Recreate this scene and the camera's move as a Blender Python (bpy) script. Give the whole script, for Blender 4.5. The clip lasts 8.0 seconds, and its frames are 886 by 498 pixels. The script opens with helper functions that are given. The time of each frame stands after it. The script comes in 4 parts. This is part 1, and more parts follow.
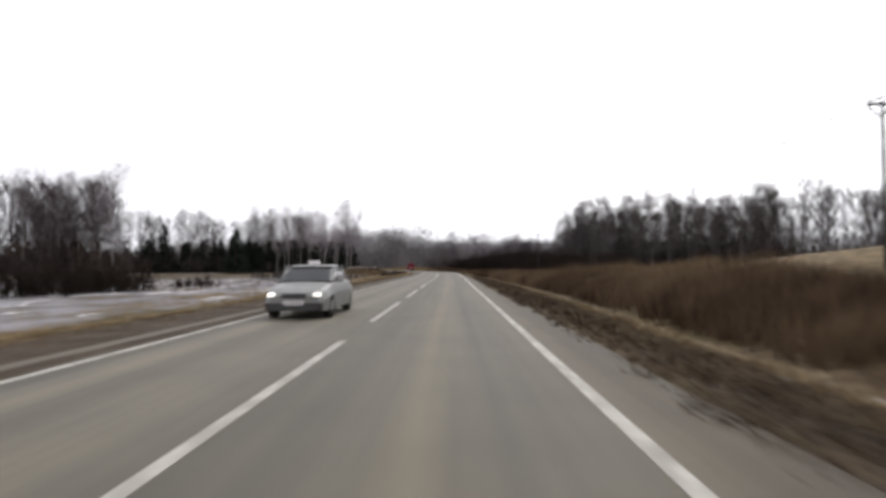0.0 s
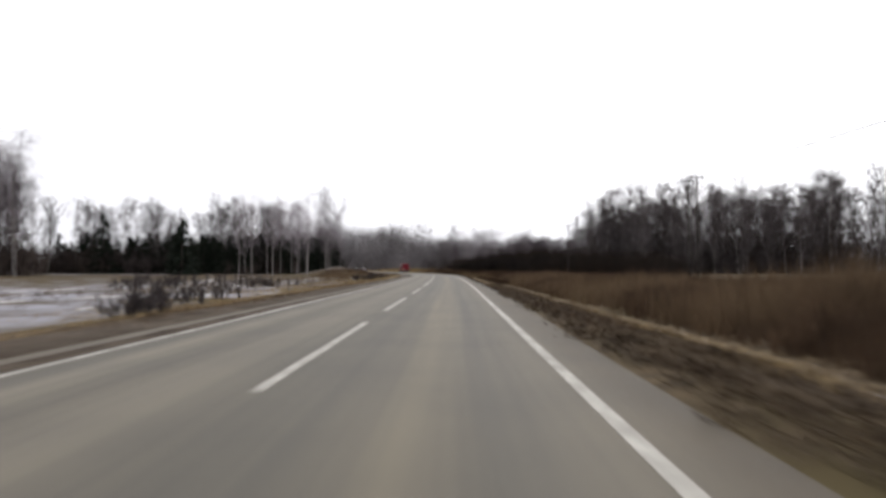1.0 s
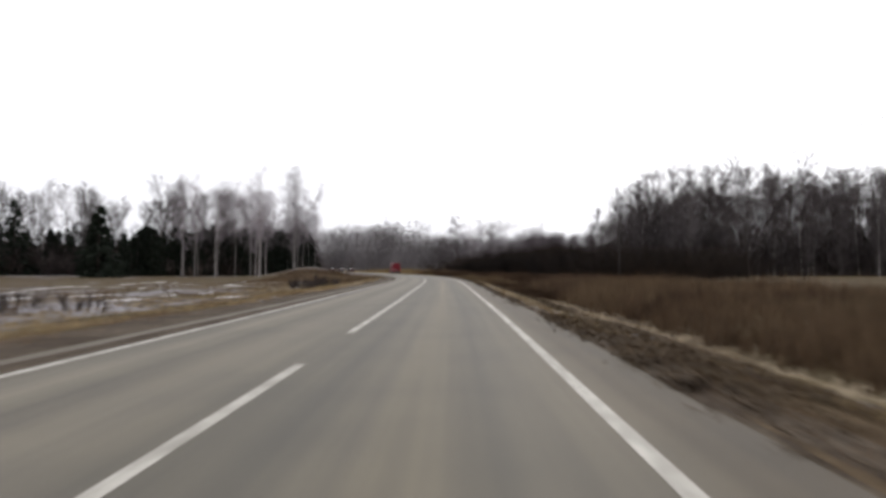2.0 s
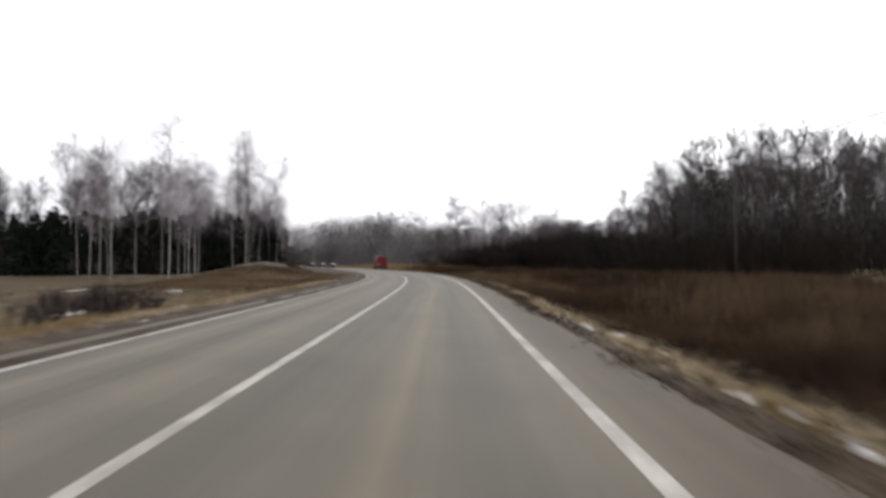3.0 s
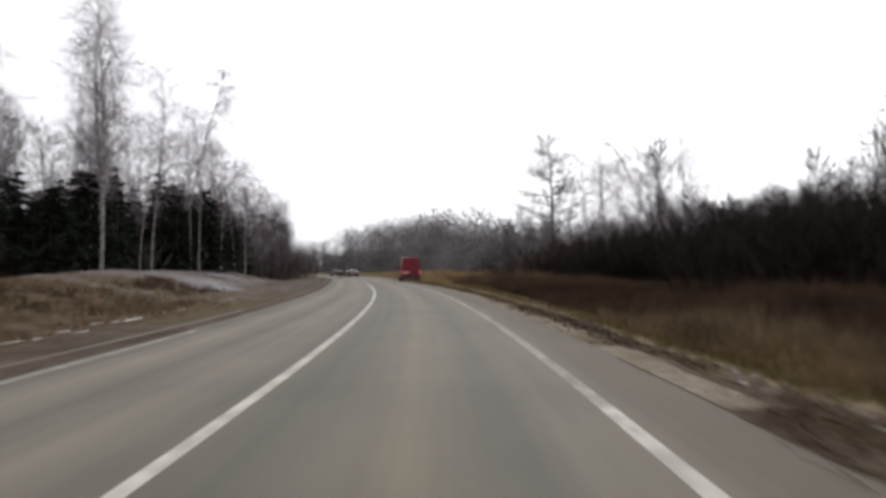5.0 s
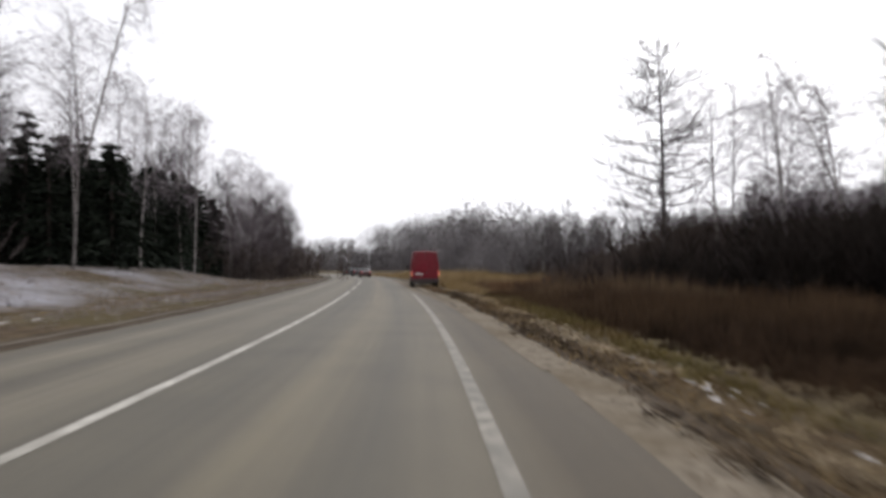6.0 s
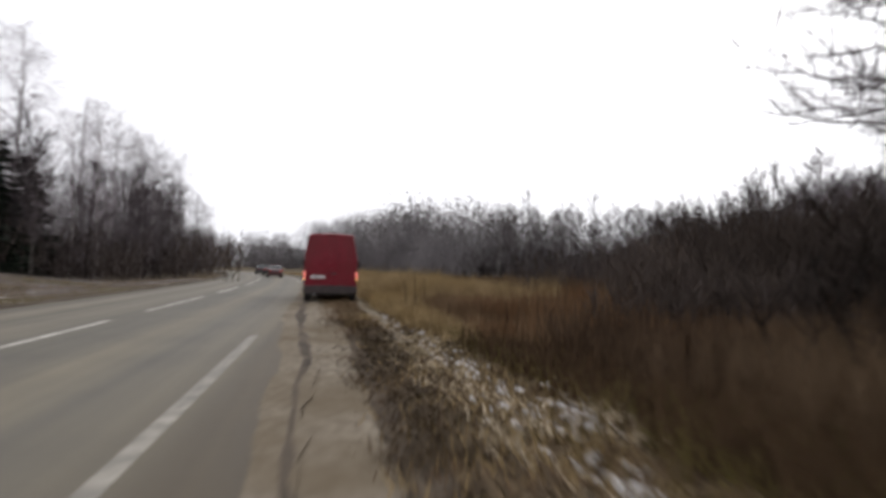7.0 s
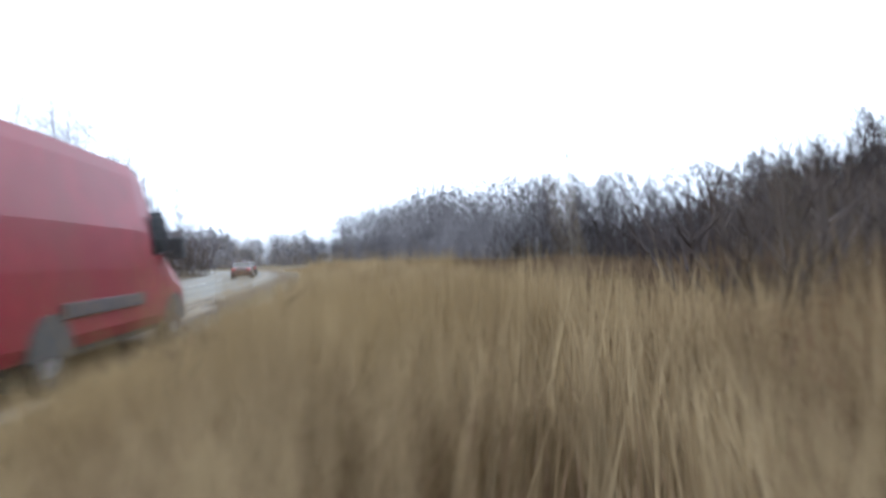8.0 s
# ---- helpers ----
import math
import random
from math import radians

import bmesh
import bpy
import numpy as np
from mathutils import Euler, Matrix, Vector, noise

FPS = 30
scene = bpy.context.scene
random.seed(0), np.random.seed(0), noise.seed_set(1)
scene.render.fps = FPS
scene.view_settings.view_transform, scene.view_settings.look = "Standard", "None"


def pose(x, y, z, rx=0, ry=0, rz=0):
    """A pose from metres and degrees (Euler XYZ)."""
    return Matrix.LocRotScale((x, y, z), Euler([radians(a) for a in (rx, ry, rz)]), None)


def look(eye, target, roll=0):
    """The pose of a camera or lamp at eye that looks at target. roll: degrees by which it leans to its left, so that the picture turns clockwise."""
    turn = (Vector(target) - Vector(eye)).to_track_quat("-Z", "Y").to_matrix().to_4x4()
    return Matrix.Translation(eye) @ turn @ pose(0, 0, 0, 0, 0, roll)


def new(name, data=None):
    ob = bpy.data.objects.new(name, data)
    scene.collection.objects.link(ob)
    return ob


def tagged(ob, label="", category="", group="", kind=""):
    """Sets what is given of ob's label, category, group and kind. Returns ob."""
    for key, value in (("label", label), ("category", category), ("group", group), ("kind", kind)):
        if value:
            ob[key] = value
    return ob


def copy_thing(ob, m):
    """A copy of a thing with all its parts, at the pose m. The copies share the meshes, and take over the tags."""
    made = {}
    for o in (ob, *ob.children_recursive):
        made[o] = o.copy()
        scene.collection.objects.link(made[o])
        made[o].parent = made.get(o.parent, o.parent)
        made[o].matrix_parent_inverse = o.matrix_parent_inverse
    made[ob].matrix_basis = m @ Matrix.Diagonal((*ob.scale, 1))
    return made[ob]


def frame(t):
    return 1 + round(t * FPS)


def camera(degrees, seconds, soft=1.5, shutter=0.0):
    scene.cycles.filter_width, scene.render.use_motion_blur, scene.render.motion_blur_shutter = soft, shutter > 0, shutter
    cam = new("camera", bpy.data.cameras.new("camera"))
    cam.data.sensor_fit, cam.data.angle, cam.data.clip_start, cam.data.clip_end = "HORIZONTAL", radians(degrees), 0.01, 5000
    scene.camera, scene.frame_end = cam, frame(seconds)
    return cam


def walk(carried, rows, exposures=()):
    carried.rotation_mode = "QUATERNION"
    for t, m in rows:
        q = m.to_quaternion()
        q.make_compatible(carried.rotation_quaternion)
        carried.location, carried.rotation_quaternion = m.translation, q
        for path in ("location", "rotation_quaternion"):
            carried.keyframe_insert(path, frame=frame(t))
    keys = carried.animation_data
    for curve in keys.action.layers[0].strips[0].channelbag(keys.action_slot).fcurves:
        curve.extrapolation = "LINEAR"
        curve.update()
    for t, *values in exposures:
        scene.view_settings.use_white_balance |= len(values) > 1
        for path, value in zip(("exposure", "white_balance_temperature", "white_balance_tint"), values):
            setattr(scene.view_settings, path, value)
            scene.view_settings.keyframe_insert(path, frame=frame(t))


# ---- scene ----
# ---- camera and its way ----
cam = camera(73.30, 8.0, soft=3.5, shutter=0.3)
walk(cam, [
(0.0, pose(2.020, -0.000, 1.366, 91.695, 0.267, 0.836)),
    (0.5, pose(2.034, 16.150, 1.310, 92.180, -0.130, 0.855)),
    (1.0, pose(2.102, 32.613, 1.318, 91.823, -0.061, 0.999)),
    (1.5, pose(2.104, 48.148, 1.312, 91.884, -0.108, 0.985)),
    (2.8, pose(2.017, 85.600, 1.347, 91.502, -0.041, 1.203)),
    (3.0, pose(1.983, 91.295, 1.330, 91.294, 0.297, 0.947)),
    (3.5, pose(1.834, 105.234, 1.316, 91.891, 0.353, 1.883)),
    (4.0, pose(1.463, 118.981, 1.305, 91.912, 1.414, 4.237)),
    (4.5, pose(0.688, 132.285, 1.321, 91.721, 1.436, 5.441)),
    (4.7, pose(0.296, 137.358, 1.328, 91.928, 1.173, 6.206)),
    (5.8, pose(-2.340, 162.262, 1.308, 91.784, -0.161, 9.657)),
    (6.0, pose(-2.857, 166.369, 1.349, 91.903, -0.245, 10.404)),
    (6.2, pose(-3.404, 170.412, 1.355, 91.909, -0.691, 10.450)),
    (6.5, pose(-4.341, 176.516, 1.327, 92.071, -0.669, 10.722)),
    (6.8, pose(-5.210, 182.596, 1.302, 91.934, -0.368, 8.064)),
    (7.0, pose(-5.766, 186.617, 1.331, 91.997, -1.316, 4.894)),
    (7.2, pose(-6.270, 190.579, 1.324, 91.042, 1.861, 2.623)),
    (7.5, pose(-6.850, 196.333, 1.246, 91.183, 1.820, 2.245)),
    (7.8, pose(-6.921, 201.750, 1.200, 90.850, 1.700, 6.600)),
    (8.0, pose(-6.603, 204.933, 1.162, 90.640, 2.626, 8.011)),
], exposures=[(0.0, 0.0, 6500, 10), (7.0, 0.0, 6500, 10), (7.5, 0.25, 6450, 10), (7.8, 0.8, 6100, 10), (8.0, 1.15, 5350, 5)])

# ---- sky and light: an overcast late-autumn day ----
world = bpy.data.worlds.new("overcast_sky")
scene.world = world
world.use_nodes = True
wt = world.node_tree
wt.nodes.clear()
w_out = wt.nodes.new("ShaderNodeOutputWorld")
w_bg = wt.nodes.new("ShaderNodeBackground")
w_sky = wt.nodes.new("ShaderNodeTexSky")
w_sky.sky_type = "NISHITA"
w_sky.sun_disc = False
w_sky.sun_elevation = radians(38)
w_sky.sun_rotation = radians(20)
w_sky.air_density, w_sky.dust_density, w_sky.ozone_density = 1.0, 6.0, 1.0
w_grey = wt.nodes.new("ShaderNodeHueSaturation")
w_grey.inputs["Saturation"].default_value = 0.12
w_cloud = wt.nodes.new("ShaderNodeMix")
w_cloud.data_type = "RGBA"
w_cloud.inputs["Factor"].default_value = 0.8
w_cloud.inputs["B"].default_value = (13.2, 13.2, 13.9, 1)
w_bg.inputs["Strength"].default_value = 0.1
wt.links.new(w_sky.outputs[0], w_grey.inputs["Color"])
wt.links.new(w_grey.outputs[0], w_cloud.inputs["A"])
wt.links.new(w_cloud.outputs["Result"], w_bg.inputs["Color"])
wt.links.new(w_bg.outputs[0], w_out.inputs["Surface"])
sun = new("sun", bpy.data.lights.new("sun", "SUN"))
sun.data.energy, sun.data.angle, sun.data.color = 0.6, radians(40), (1.0, 0.97, 0.93)
sun.matrix_world = look((40, 120, 130), (0, 0, 0))


# ---- materials ----
def mat(name, c1, c2, scale=4.0, rough=0.85, bump=0.3, metal=0.0, c3=None, scale3=0.25, spread=0.0, coat=0.0, stretch=(1, 1, 1)):
    """Two-scale noise colour, with relief; spread varies the brightness from object to object."""
    m = bpy.data.materials.new(name)
    m.use_nodes = True
    t = m.node_tree
    b = t.nodes["Principled BSDF"]
    tc = t.nodes.new("ShaderNodeTexCoord")
    mp = t.nodes.new("ShaderNodeMapping")
    mp.inputs["Scale"].default_value = stretch
    t.links.new(tc.outputs["Object"], mp.inputs["Vector"])
    n = t.nodes.new("ShaderNodeTexNoise")
    n.inputs["Scale"].default_value, n.inputs["Detail"].default_value = scale, 5.0
    t.links.new(mp.outputs[0], n.inputs["Vector"])
    r = t.nodes.new("ShaderNodeValToRGB")
    r.color_ramp.elements[0].position, r.color_ramp.elements[1].position = 0.36, 0.64
    r.color_ramp.elements[0].color, r.color_ramp.elements[1].color = (*c1, 1), (*c2, 1)
    t.links.new(n.outputs["Fac"], r.inputs["Fac"])
    col = r.outputs["Color"]
    if c3:
        n3 = t.nodes.new("ShaderNodeTexNoise")
        n3.inputs["Scale"].default_value, n3.inputs["Detail"].default_value = scale3, 3.0
        t.links.new(tc.outputs["Object"], n3.inputs["Vector"])
        r3 = t.nodes.new("ShaderNodeMapRange")
        r3.inputs["From Min"].default_value, r3.inputs["From Max"].default_value = 0.42, 0.66
        t.links.new(n3.outputs["Fac"], r3.inputs["Value"])
        mx = t.nodes.new("ShaderNodeMix")
        mx.data_type = "RGBA"
        mx.inputs["B"].default_value = (*c3, 1)
        t.links.new(r3.outputs[0], mx.inputs["Factor"])
        t.links.new(col, mx.inputs["A"])
        col = mx.outputs["Result"]
    if spread:
        oi = t.nodes.new("ShaderNodeObjectInfo")
        mr = t.nodes.new("ShaderNodeMapRange")
        mr.inputs["To Min"].default_value, mr.inputs["To Max"].default_value = 1 - spread, 1 + spread
        t.links.new(oi.outputs["Random"], mr.inputs["Value"])
        hs = t.nodes.new("ShaderNodeHueSaturation")
        t.links.new(mr.outputs[0], hs.inputs["Value"])
        t.links.new(col, hs.inputs["Color"])
        col = hs.outputs["Color"]
    t.links.new(col, b.inputs["Base Color"])
    b.inputs["Roughness"].default_value, b.inputs["Metallic"].default_value = rough, metal
    b.inputs["Coat Weight"].default_value = coat
    b.inputs["Specular IOR Level"].default_value = 0.12 if rough > 0.78 else 0.5
    if bump:
        bp = t.nodes.new("ShaderNodeBump")
        bp.inputs["Strength"].default_value, bp.inputs["Distance"].default_value = bump, 0.02
        t.links.new(n.outputs["Fac"], bp.inputs["Height"])
        t.links.new(bp.outputs[0], b.inputs["Normal"])
    return m


def glowing(name, colour, strength):
    m = mat(name, colour, colour, 3, 0.25, 0)
    b = m.node_tree.nodes["Principled BSDF"]
    b.inputs["Emission Color"].default_value = (*colour, 1)
    b.inputs["Emission Strength"].default_value = strength
    return m


def road_surface():
    """Worn asphalt: paler polished wheel tracks and a brown oily strip run along each lane; patches and fine grit."""
    m = mat("asphalt", (0.0925, 0.081, 0.059), (0.123, 0.1075, 0.08), 55, 0.75, 0.25, c3=(0.092, 0.081, 0.061), scale3=0.5)
    t = m.node_tree
    b = t.nodes["Principled BSDF"]
    was = b.inputs["Base Color"].links[0].from_socket
    uv = t.nodes.new("ShaderNodeUVMap")
    uv.uv_map = "along"
    sx = t.nodes.new("ShaderNodeSeparateXYZ")
    t.links.new(uv.outputs[0], sx.inputs[0])
    wob = t.nodes.new("ShaderNodeTexNoise")
    wob.inputs["Scale"].default_value = 1.0
    wm = t.nodes.new("ShaderNodeMapping")
    wm.inputs["Scale"].default_value = (1.4, 0.03, 1)
    t.links.new(uv.outputs[0], wm.inputs["Vector"])
    t.links.new(wm.outputs[0], wob.inputs["Vector"])
    ad = t.nodes.new("ShaderNodeMath")
    ad.operation = "MULTIPLY_ADD"
    ad.inputs[1].default_value, ad.inputs[2].default_value = 0.5, -0.25
    t.links.new(wob.outputs["Fac"], ad.inputs[0])
    sm = t.nodes.new("ShaderNodeMath")
    t.links.new(sx.outputs["X"], sm.inputs[0])
    t.links.new(ad.outputs[0], sm.inputs[1])
    fr = t.nodes.new("ShaderNodeMapRange")
    fr.inputs["From Min"].default_value, fr.inputs["From Max"].default_value = -5.0, 5.0
    t.links.new(sm.outputs[0], fr.inputs["Value"])
    rp = t.nodes.new("ShaderNodeValToRGB")
    el = rp.color_ramp.elements
    stops = [(-5.0, (0.66, 0.58, 0.48)), (-4.0, (0.86, 0.8, 0.72)), (-3.1, (0.78, 0.78, 0.78)), (-2.55, (1.42, 1.41, 1.39)), (-1.9, (0.8, 0.79, 0.77)),
             (-1.1, (1.26, 1.25, 1.23)), (-0.2, (0.86, 0.86, 0.85)), (0.8, (0.8, 0.81, 0.82)), (1.35, (0.98, 0.975, 0.95)), (1.65, (1.28, 1.25, 1.15)), (2.0, (1.1, 1.08, 1.02)),
             (2.5, (0.79, 0.8, 0.82)), (3.2, (1.04, 1.02, 0.98)), (3.62, (0.9, 0.84, 0.75)), (4.0, (0.64, 0.55, 0.43)), (5.0, (0.45, 0.36, 0.26))]
    el[0].color, el[1].color = (*stops[0][1], 1), (*stops[-1][1], 1)
    for o, c in stops[1:-1]:
        el.new((o + 5) / 10).color = (*c, 1)
    t.links.new(fr.outputs[0], rp.inputs["Fac"])
    mx = t.nodes.new("ShaderNodeMix")
    mx.data_type, mx.blend_type = "RGBA", "MULTIPLY"
    mx.inputs["Factor"].default_value = 1.0
    t.links.new(was, mx.inputs["A"])
    t.links.new(rp.outputs["Color"], mx.inputs["B"])
    mo = t.nodes.new("ShaderNodeTexNoise")
    mo.inputs["Scale"].default_value, mo.inputs["Detail"].default_value = 1.0, 4.0
    mm = t.nodes.new("ShaderNodeMapping")
    mm.inputs["Scale"].default_value = (3.2, 0.05, 1)
    t.links.new(uv.outputs[0], mm.inputs["Vector"])
    t.links.new(mm.outputs[0], mo.inputs["Vector"])
    rm = t.nodes.new("ShaderNodeValToRGB")
    rm.color_ramp.elements[0].position, rm.color_ramp.elements[1].position = 0.3, 0.7
    rm.color_ramp.elements[0].color, rm.color_ramp.elements[1].color = (0.84, 0.845, 0.85, 1), (1.15, 1.145, 1.12, 1)
    t.links.new(mo.outputs["Fac"], rm.inputs["Fac"])
    my = t.nodes.new("ShaderNodeMix")
    my.data_type, my.blend_type = "RGBA", "MULTIPLY"
    my.inputs["Factor"].default_value = 1.0
    t.links.new(mx.outputs["Result"], my.inputs["A"])
    t.links.new(rm.outputs["Color"], my.inputs["B"])
    t.links.new(my.outputs["Result"], b.inputs["Base Color"])
    return m


def field_surface():
    """Dead grass, bare soil and moss, with thin old snow where the sheet's 'snow' value and a fine noise allow it."""
    m = mat("dead_grass_ground", (0.036, 0.024, 0.014), (0.105, 0.074, 0.042), 2.2, 0.95, 0.8, c3=(0.07, 0.054, 0.024), scale3=0.16)
    t = m.node_tree
    b = t.nodes["Principled BSDF"]
    was = b.inputs["Base Color"].links[0].from_socket
    at = t.nodes.new("ShaderNodeAttribute")
    at.attribute_name = "snow"
    tc = t.nodes.new("ShaderNodeTexCoord")
    n = t.nodes.new("ShaderNodeTexNoise")
    n.inputs["Scale"].default_value, n.inputs["Detail"].default_value = 0.22, 9.0
    n.inputs["Roughness"].default_value = 0.66
    mp = t.nodes.new("ShaderNodeMapping")
    mp.inputs["Scale"].default_value = (1.0, 0.6, 1.0)
    t.links.new(tc.outputs["Object"], mp.inputs["Vector"])
    t.links.new(mp.outputs[0], n.inputs["Vector"])
    sm = t.nodes.new("ShaderNodeMath")
    t.links.new(n.outputs["Fac"], sm.inputs[0])
    t.links.new(at.outputs["Fac"], sm.inputs[1])
    mr = t.nodes.new("ShaderNodeMapRange")
    mr.inputs["From Min"].default_value, mr.inputs["From Max"].default_value = 0.86, 1.12
    t.links.new(sm.outputs[0], mr.inputs["Value"])
    ap = t.nodes.new("ShaderNodeAttribute")
    ap.attribute_name = "straw"
    np_ = t.nodes.new("ShaderNodeTexNoise")
    np_.inputs["Scale"].default_value, np_.inputs["Detail"].default_value = 1.6, 6.0
    t.links.new(mp.outputs[0], np_.inputs["Vector"])
    sp = t.nodes.new("ShaderNodeMath")
    t.links.new(np_.outputs["Fac"], sp.inputs[0])
    t.links.new(ap.outputs["Fac"], sp.inputs[1])
    rs = t.nodes.new("ShaderNodeMapRange")
    rs.inputs["From Min"].default_value, rs.inputs["From Max"].default_value = 0.85, 1.2
    t.links.new(sp.outputs[0], rs.inputs["Value"])
    ms = t.nodes.new("ShaderNodeMix")
    ms.data_type = "RGBA"
    ms.inputs["B"].default_value = (0.22, 0.16, 0.09, 1)
    t.links.new(rs.outputs[0], ms.inputs["Factor"])
    t.links.new(was, ms.inputs["A"])
    was = ms.outputs["Result"]
    mx = t.nodes.new("ShaderNodeMix")
    mx.data_type = "RGBA"
    mx.inputs["B"].default_value = (0.29, 0.285, 0.31, 1)
    t.links.new(mr.outputs[0], mx.inputs["Factor"])
    t.links.new(was, mx.inputs["A"])
    t.links.new(mx.outputs["Result"], b.inputs["Base Color"])
    return m


ASPHALT, FIELD = road_surface(), field_surface()
GRIT = mat("sandy_gravel", (0.036, 0.026, 0.018), (0.112, 0.088, 0.063), 9, 0.95, 0.8, c3=(0.038, 0.026, 0.016), scale3=0.55)
MUD = mat("dark_mud", (0.03, 0.023, 0.017), (0.075, 0.06, 0.046), 3, 0.9, 0.6, c3=(0.1, 0.08, 0.06), scale3=0.5)
SAND = mat("pale_sand", (0.12, 0.098, 0.072), (0.215, 0.182, 0.14), 7, 0.95, 0.8, c3=(0.11, 0.085, 0.055), scale3=0.5)
PAINT = mat("worn_white_road_paint", (0.27, 0.255, 0.22), (0.5, 0.475, 0.42), 6, 0.75, 0.1, c3=(0.25, 0.235, 0.2), scale3=1.3)
PAINT_OLD = mat("rubbed_off_road_paint", (0.13, 0.12, 0.1), (0.3, 0.275, 0.23), 5, 0.75, 0.1, c3=(0.14, 0.13, 0.11), scale3=0.9)
BIRCH_BARK = mat("birch_bark", (0.075, 0.066, 0.064), (0.42, 0.39, 0.37), 1.6, 0.9, 0.3, c3=(0.2, 0.178, 0.17), scale3=0.35, spread=0.35, stretch=(1, 1, 2.5))
DARK_BARK = mat("dark_bark", (0.025, 0.02, 0.018), (0.065, 0.054, 0.048), 5, 0.95, 0.4, spread=0.25, stretch=(1, 1, 0.25))
GREY_BARK = mat("grey_bark", (0.06, 0.054, 0.05), (0.15, 0.135, 0.125), 4, 0.95, 0.4, spread=0.3, stretch=(1, 1, 0.4))
TWIGS = mat("bare_twigs", (0.062, 0.052, 0.056), (0.125, 0.105, 0.11), 1.5, 0.95, 0, spread=0.3)
# birch twigs raised in tone: white sky glare round thin twigs is painted in
PALED_BIRCH_TWIGS = mat("birch_twigs", (0.19, 0.165, 0.176), (0.33, 0.292, 0.306), 1.5, 0.95, 0, spread=0.3)
# a first step of distance haze is put into the far crowns' twig colour
HALF_HAZED_TWIGS = mat("greyish_far_twigs", (0.068, 0.059, 0.06), (0.14, 0.123, 0.123), 1.5, 0.95, 0, spread=0.3)
# horizon woods: full distance haze is painted into this pale twig colour
HAZED_TWIGS = mat("far_twigs", (0.125, 0.115, 0.118), (0.205, 0.19, 0.19), 0.05, 0.95, 0)
THICKET = mat("bare_thicket", (0.042, 0.034, 0.034), (0.1, 0.082, 0.076), 0.5, 0.95, 0, c3=(0.085, 0.064, 0.05), scale3=0.06)
# far thicket: grey of haze and shade of the wood's foot set in colour
HAZE_SHADE_THICKET = mat("greyish_far_thicket", (0.031, 0.026, 0.026), (0.076, 0.064, 0.062), 0.5, 0.95, 0, c3=(0.06, 0.048, 0.042), scale3=0.06)
# middle step of the thicket: part of the shrubs' shade is put into it
HALF_SHADED_THICKET = mat("brown_black_thicket", (0.024, 0.019, 0.018), (0.062, 0.05, 0.047), 0.5, 0.95, 0, c3=(0.058, 0.044, 0.035), scale3=0.06)
# near-black copy of the bare thicket: shade among dense stems is painted in
SHADED_THICKET = mat("dark_thicket", (0.008, 0.0065, 0.006), (0.024, 0.019, 0.017), 0.5, 0.95, 0, c3=(0.027, 0.019, 0.014), scale3=0.06)
NEEDLES = mat("spruce_needles", (0.008, 0.011, 0.008), (0.022, 0.028, 0.019), 2.5, 0.9, 0, spread=0.3)
STRAW = mat("dry_grass_blades", (0.165, 0.112, 0.055), (0.4, 0.3, 0.165), 0.9, 0.9, 0, c3=(0.28, 0.2, 0.095), scale3=0.13)
WEEDS = mat("brown_dead_weeds", (0.04, 0.025, 0.016), (0.112, 0.072, 0.044), 0.6, 0.95, 0, c3=(0.17, 0.118, 0.07), scale3=0.09)
REED = mat("olive_brown_dead_reeds", (0.056, 0.039, 0.023), (0.18, 0.13, 0.077), 0.7, 0.95, 0, c3=(0.085, 0.05, 0.026), scale3=0.12)
FROSTED = mat("frosted_dead_grass", (0.2, 0.176, 0.166), (0.42, 0.385, 0.37), 0.8, 0.95, 0, c3=(0.22, 0.185, 0.165), scale3=0.15)
RUST = mat("rusty_dead_weeds", (0.018, 0.011, 0.007), (0.058, 0.036, 0.022), 0.6, 0.95, 0, c3=(0.08, 0.05, 0.028), scale3=0.11)
FOX = mat("fox_brown_dead_weeds", (0.075, 0.047, 0.026), (0.23, 0.157, 0.095), 0.6, 0.95, 0, c3=(0.17, 0.085, 0.038), scale3=0.2)
OLIVE = mat("olive_moss_grass", (0.06, 0.048, 0.016), (0.19, 0.155, 0.06), 1.0, 0.95, 0, c3=(0.12, 0.085, 0.035), scale3=0.3)
TURF = mat("dark_rotted_turf", (0.026, 0.018, 0.012), (0.1, 0.074, 0.05), 1.2, 0.95, 0, c3=(0.075, 0.054, 0.033), scale3=0.3)
PALE_STRAW = mat("bleached_matted_straw", (0.2, 0.155, 0.095), (0.52, 0.43, 0.31), 1.3, 0.95, 0, c3=(0.3, 0.23, 0.14), scale3=0.2)
SNOW = mat("old_snow", (0.24, 0.22, 0.2), (0.56, 0.54, 0.53), 3, 0.8, 0.4)
WOOD = mat("weathered_pole_wood", (0.035, 0.031, 0.029), (0.075, 0.068, 0.063), 8, 0.9, 0.4, stretch=(1, 1, 0.1))
CERAMIC = mat("white_insulator", (0.5, 0.5, 0.5), (0.6, 0.6, 0.6), 8, 0.3, 0)
WIRE = mat("aluminium_wire", (0.2, 0.2, 0.2), (0.3, 0.3, 0.3), 9, 0.5, 0, 0.6)
RED = mat("dusty_red_paint", (0.135, 0.006, 0.014), (0.175, 0.008, 0.019), 2.5, 0.5, 0.02, c3=(0.13, 0.013, 0.018), scale3=0.9, coat=0.1)
RED.node_tree.nodes["Principled BSDF"].inputs["Specular IOR Level"].default_value = 0.22
SILVER = mat("silver_paint", (0.17, 0.168, 0.16), (0.22, 0.217, 0.21), 3, 0.4, 0, 0.3, coat=0.25)
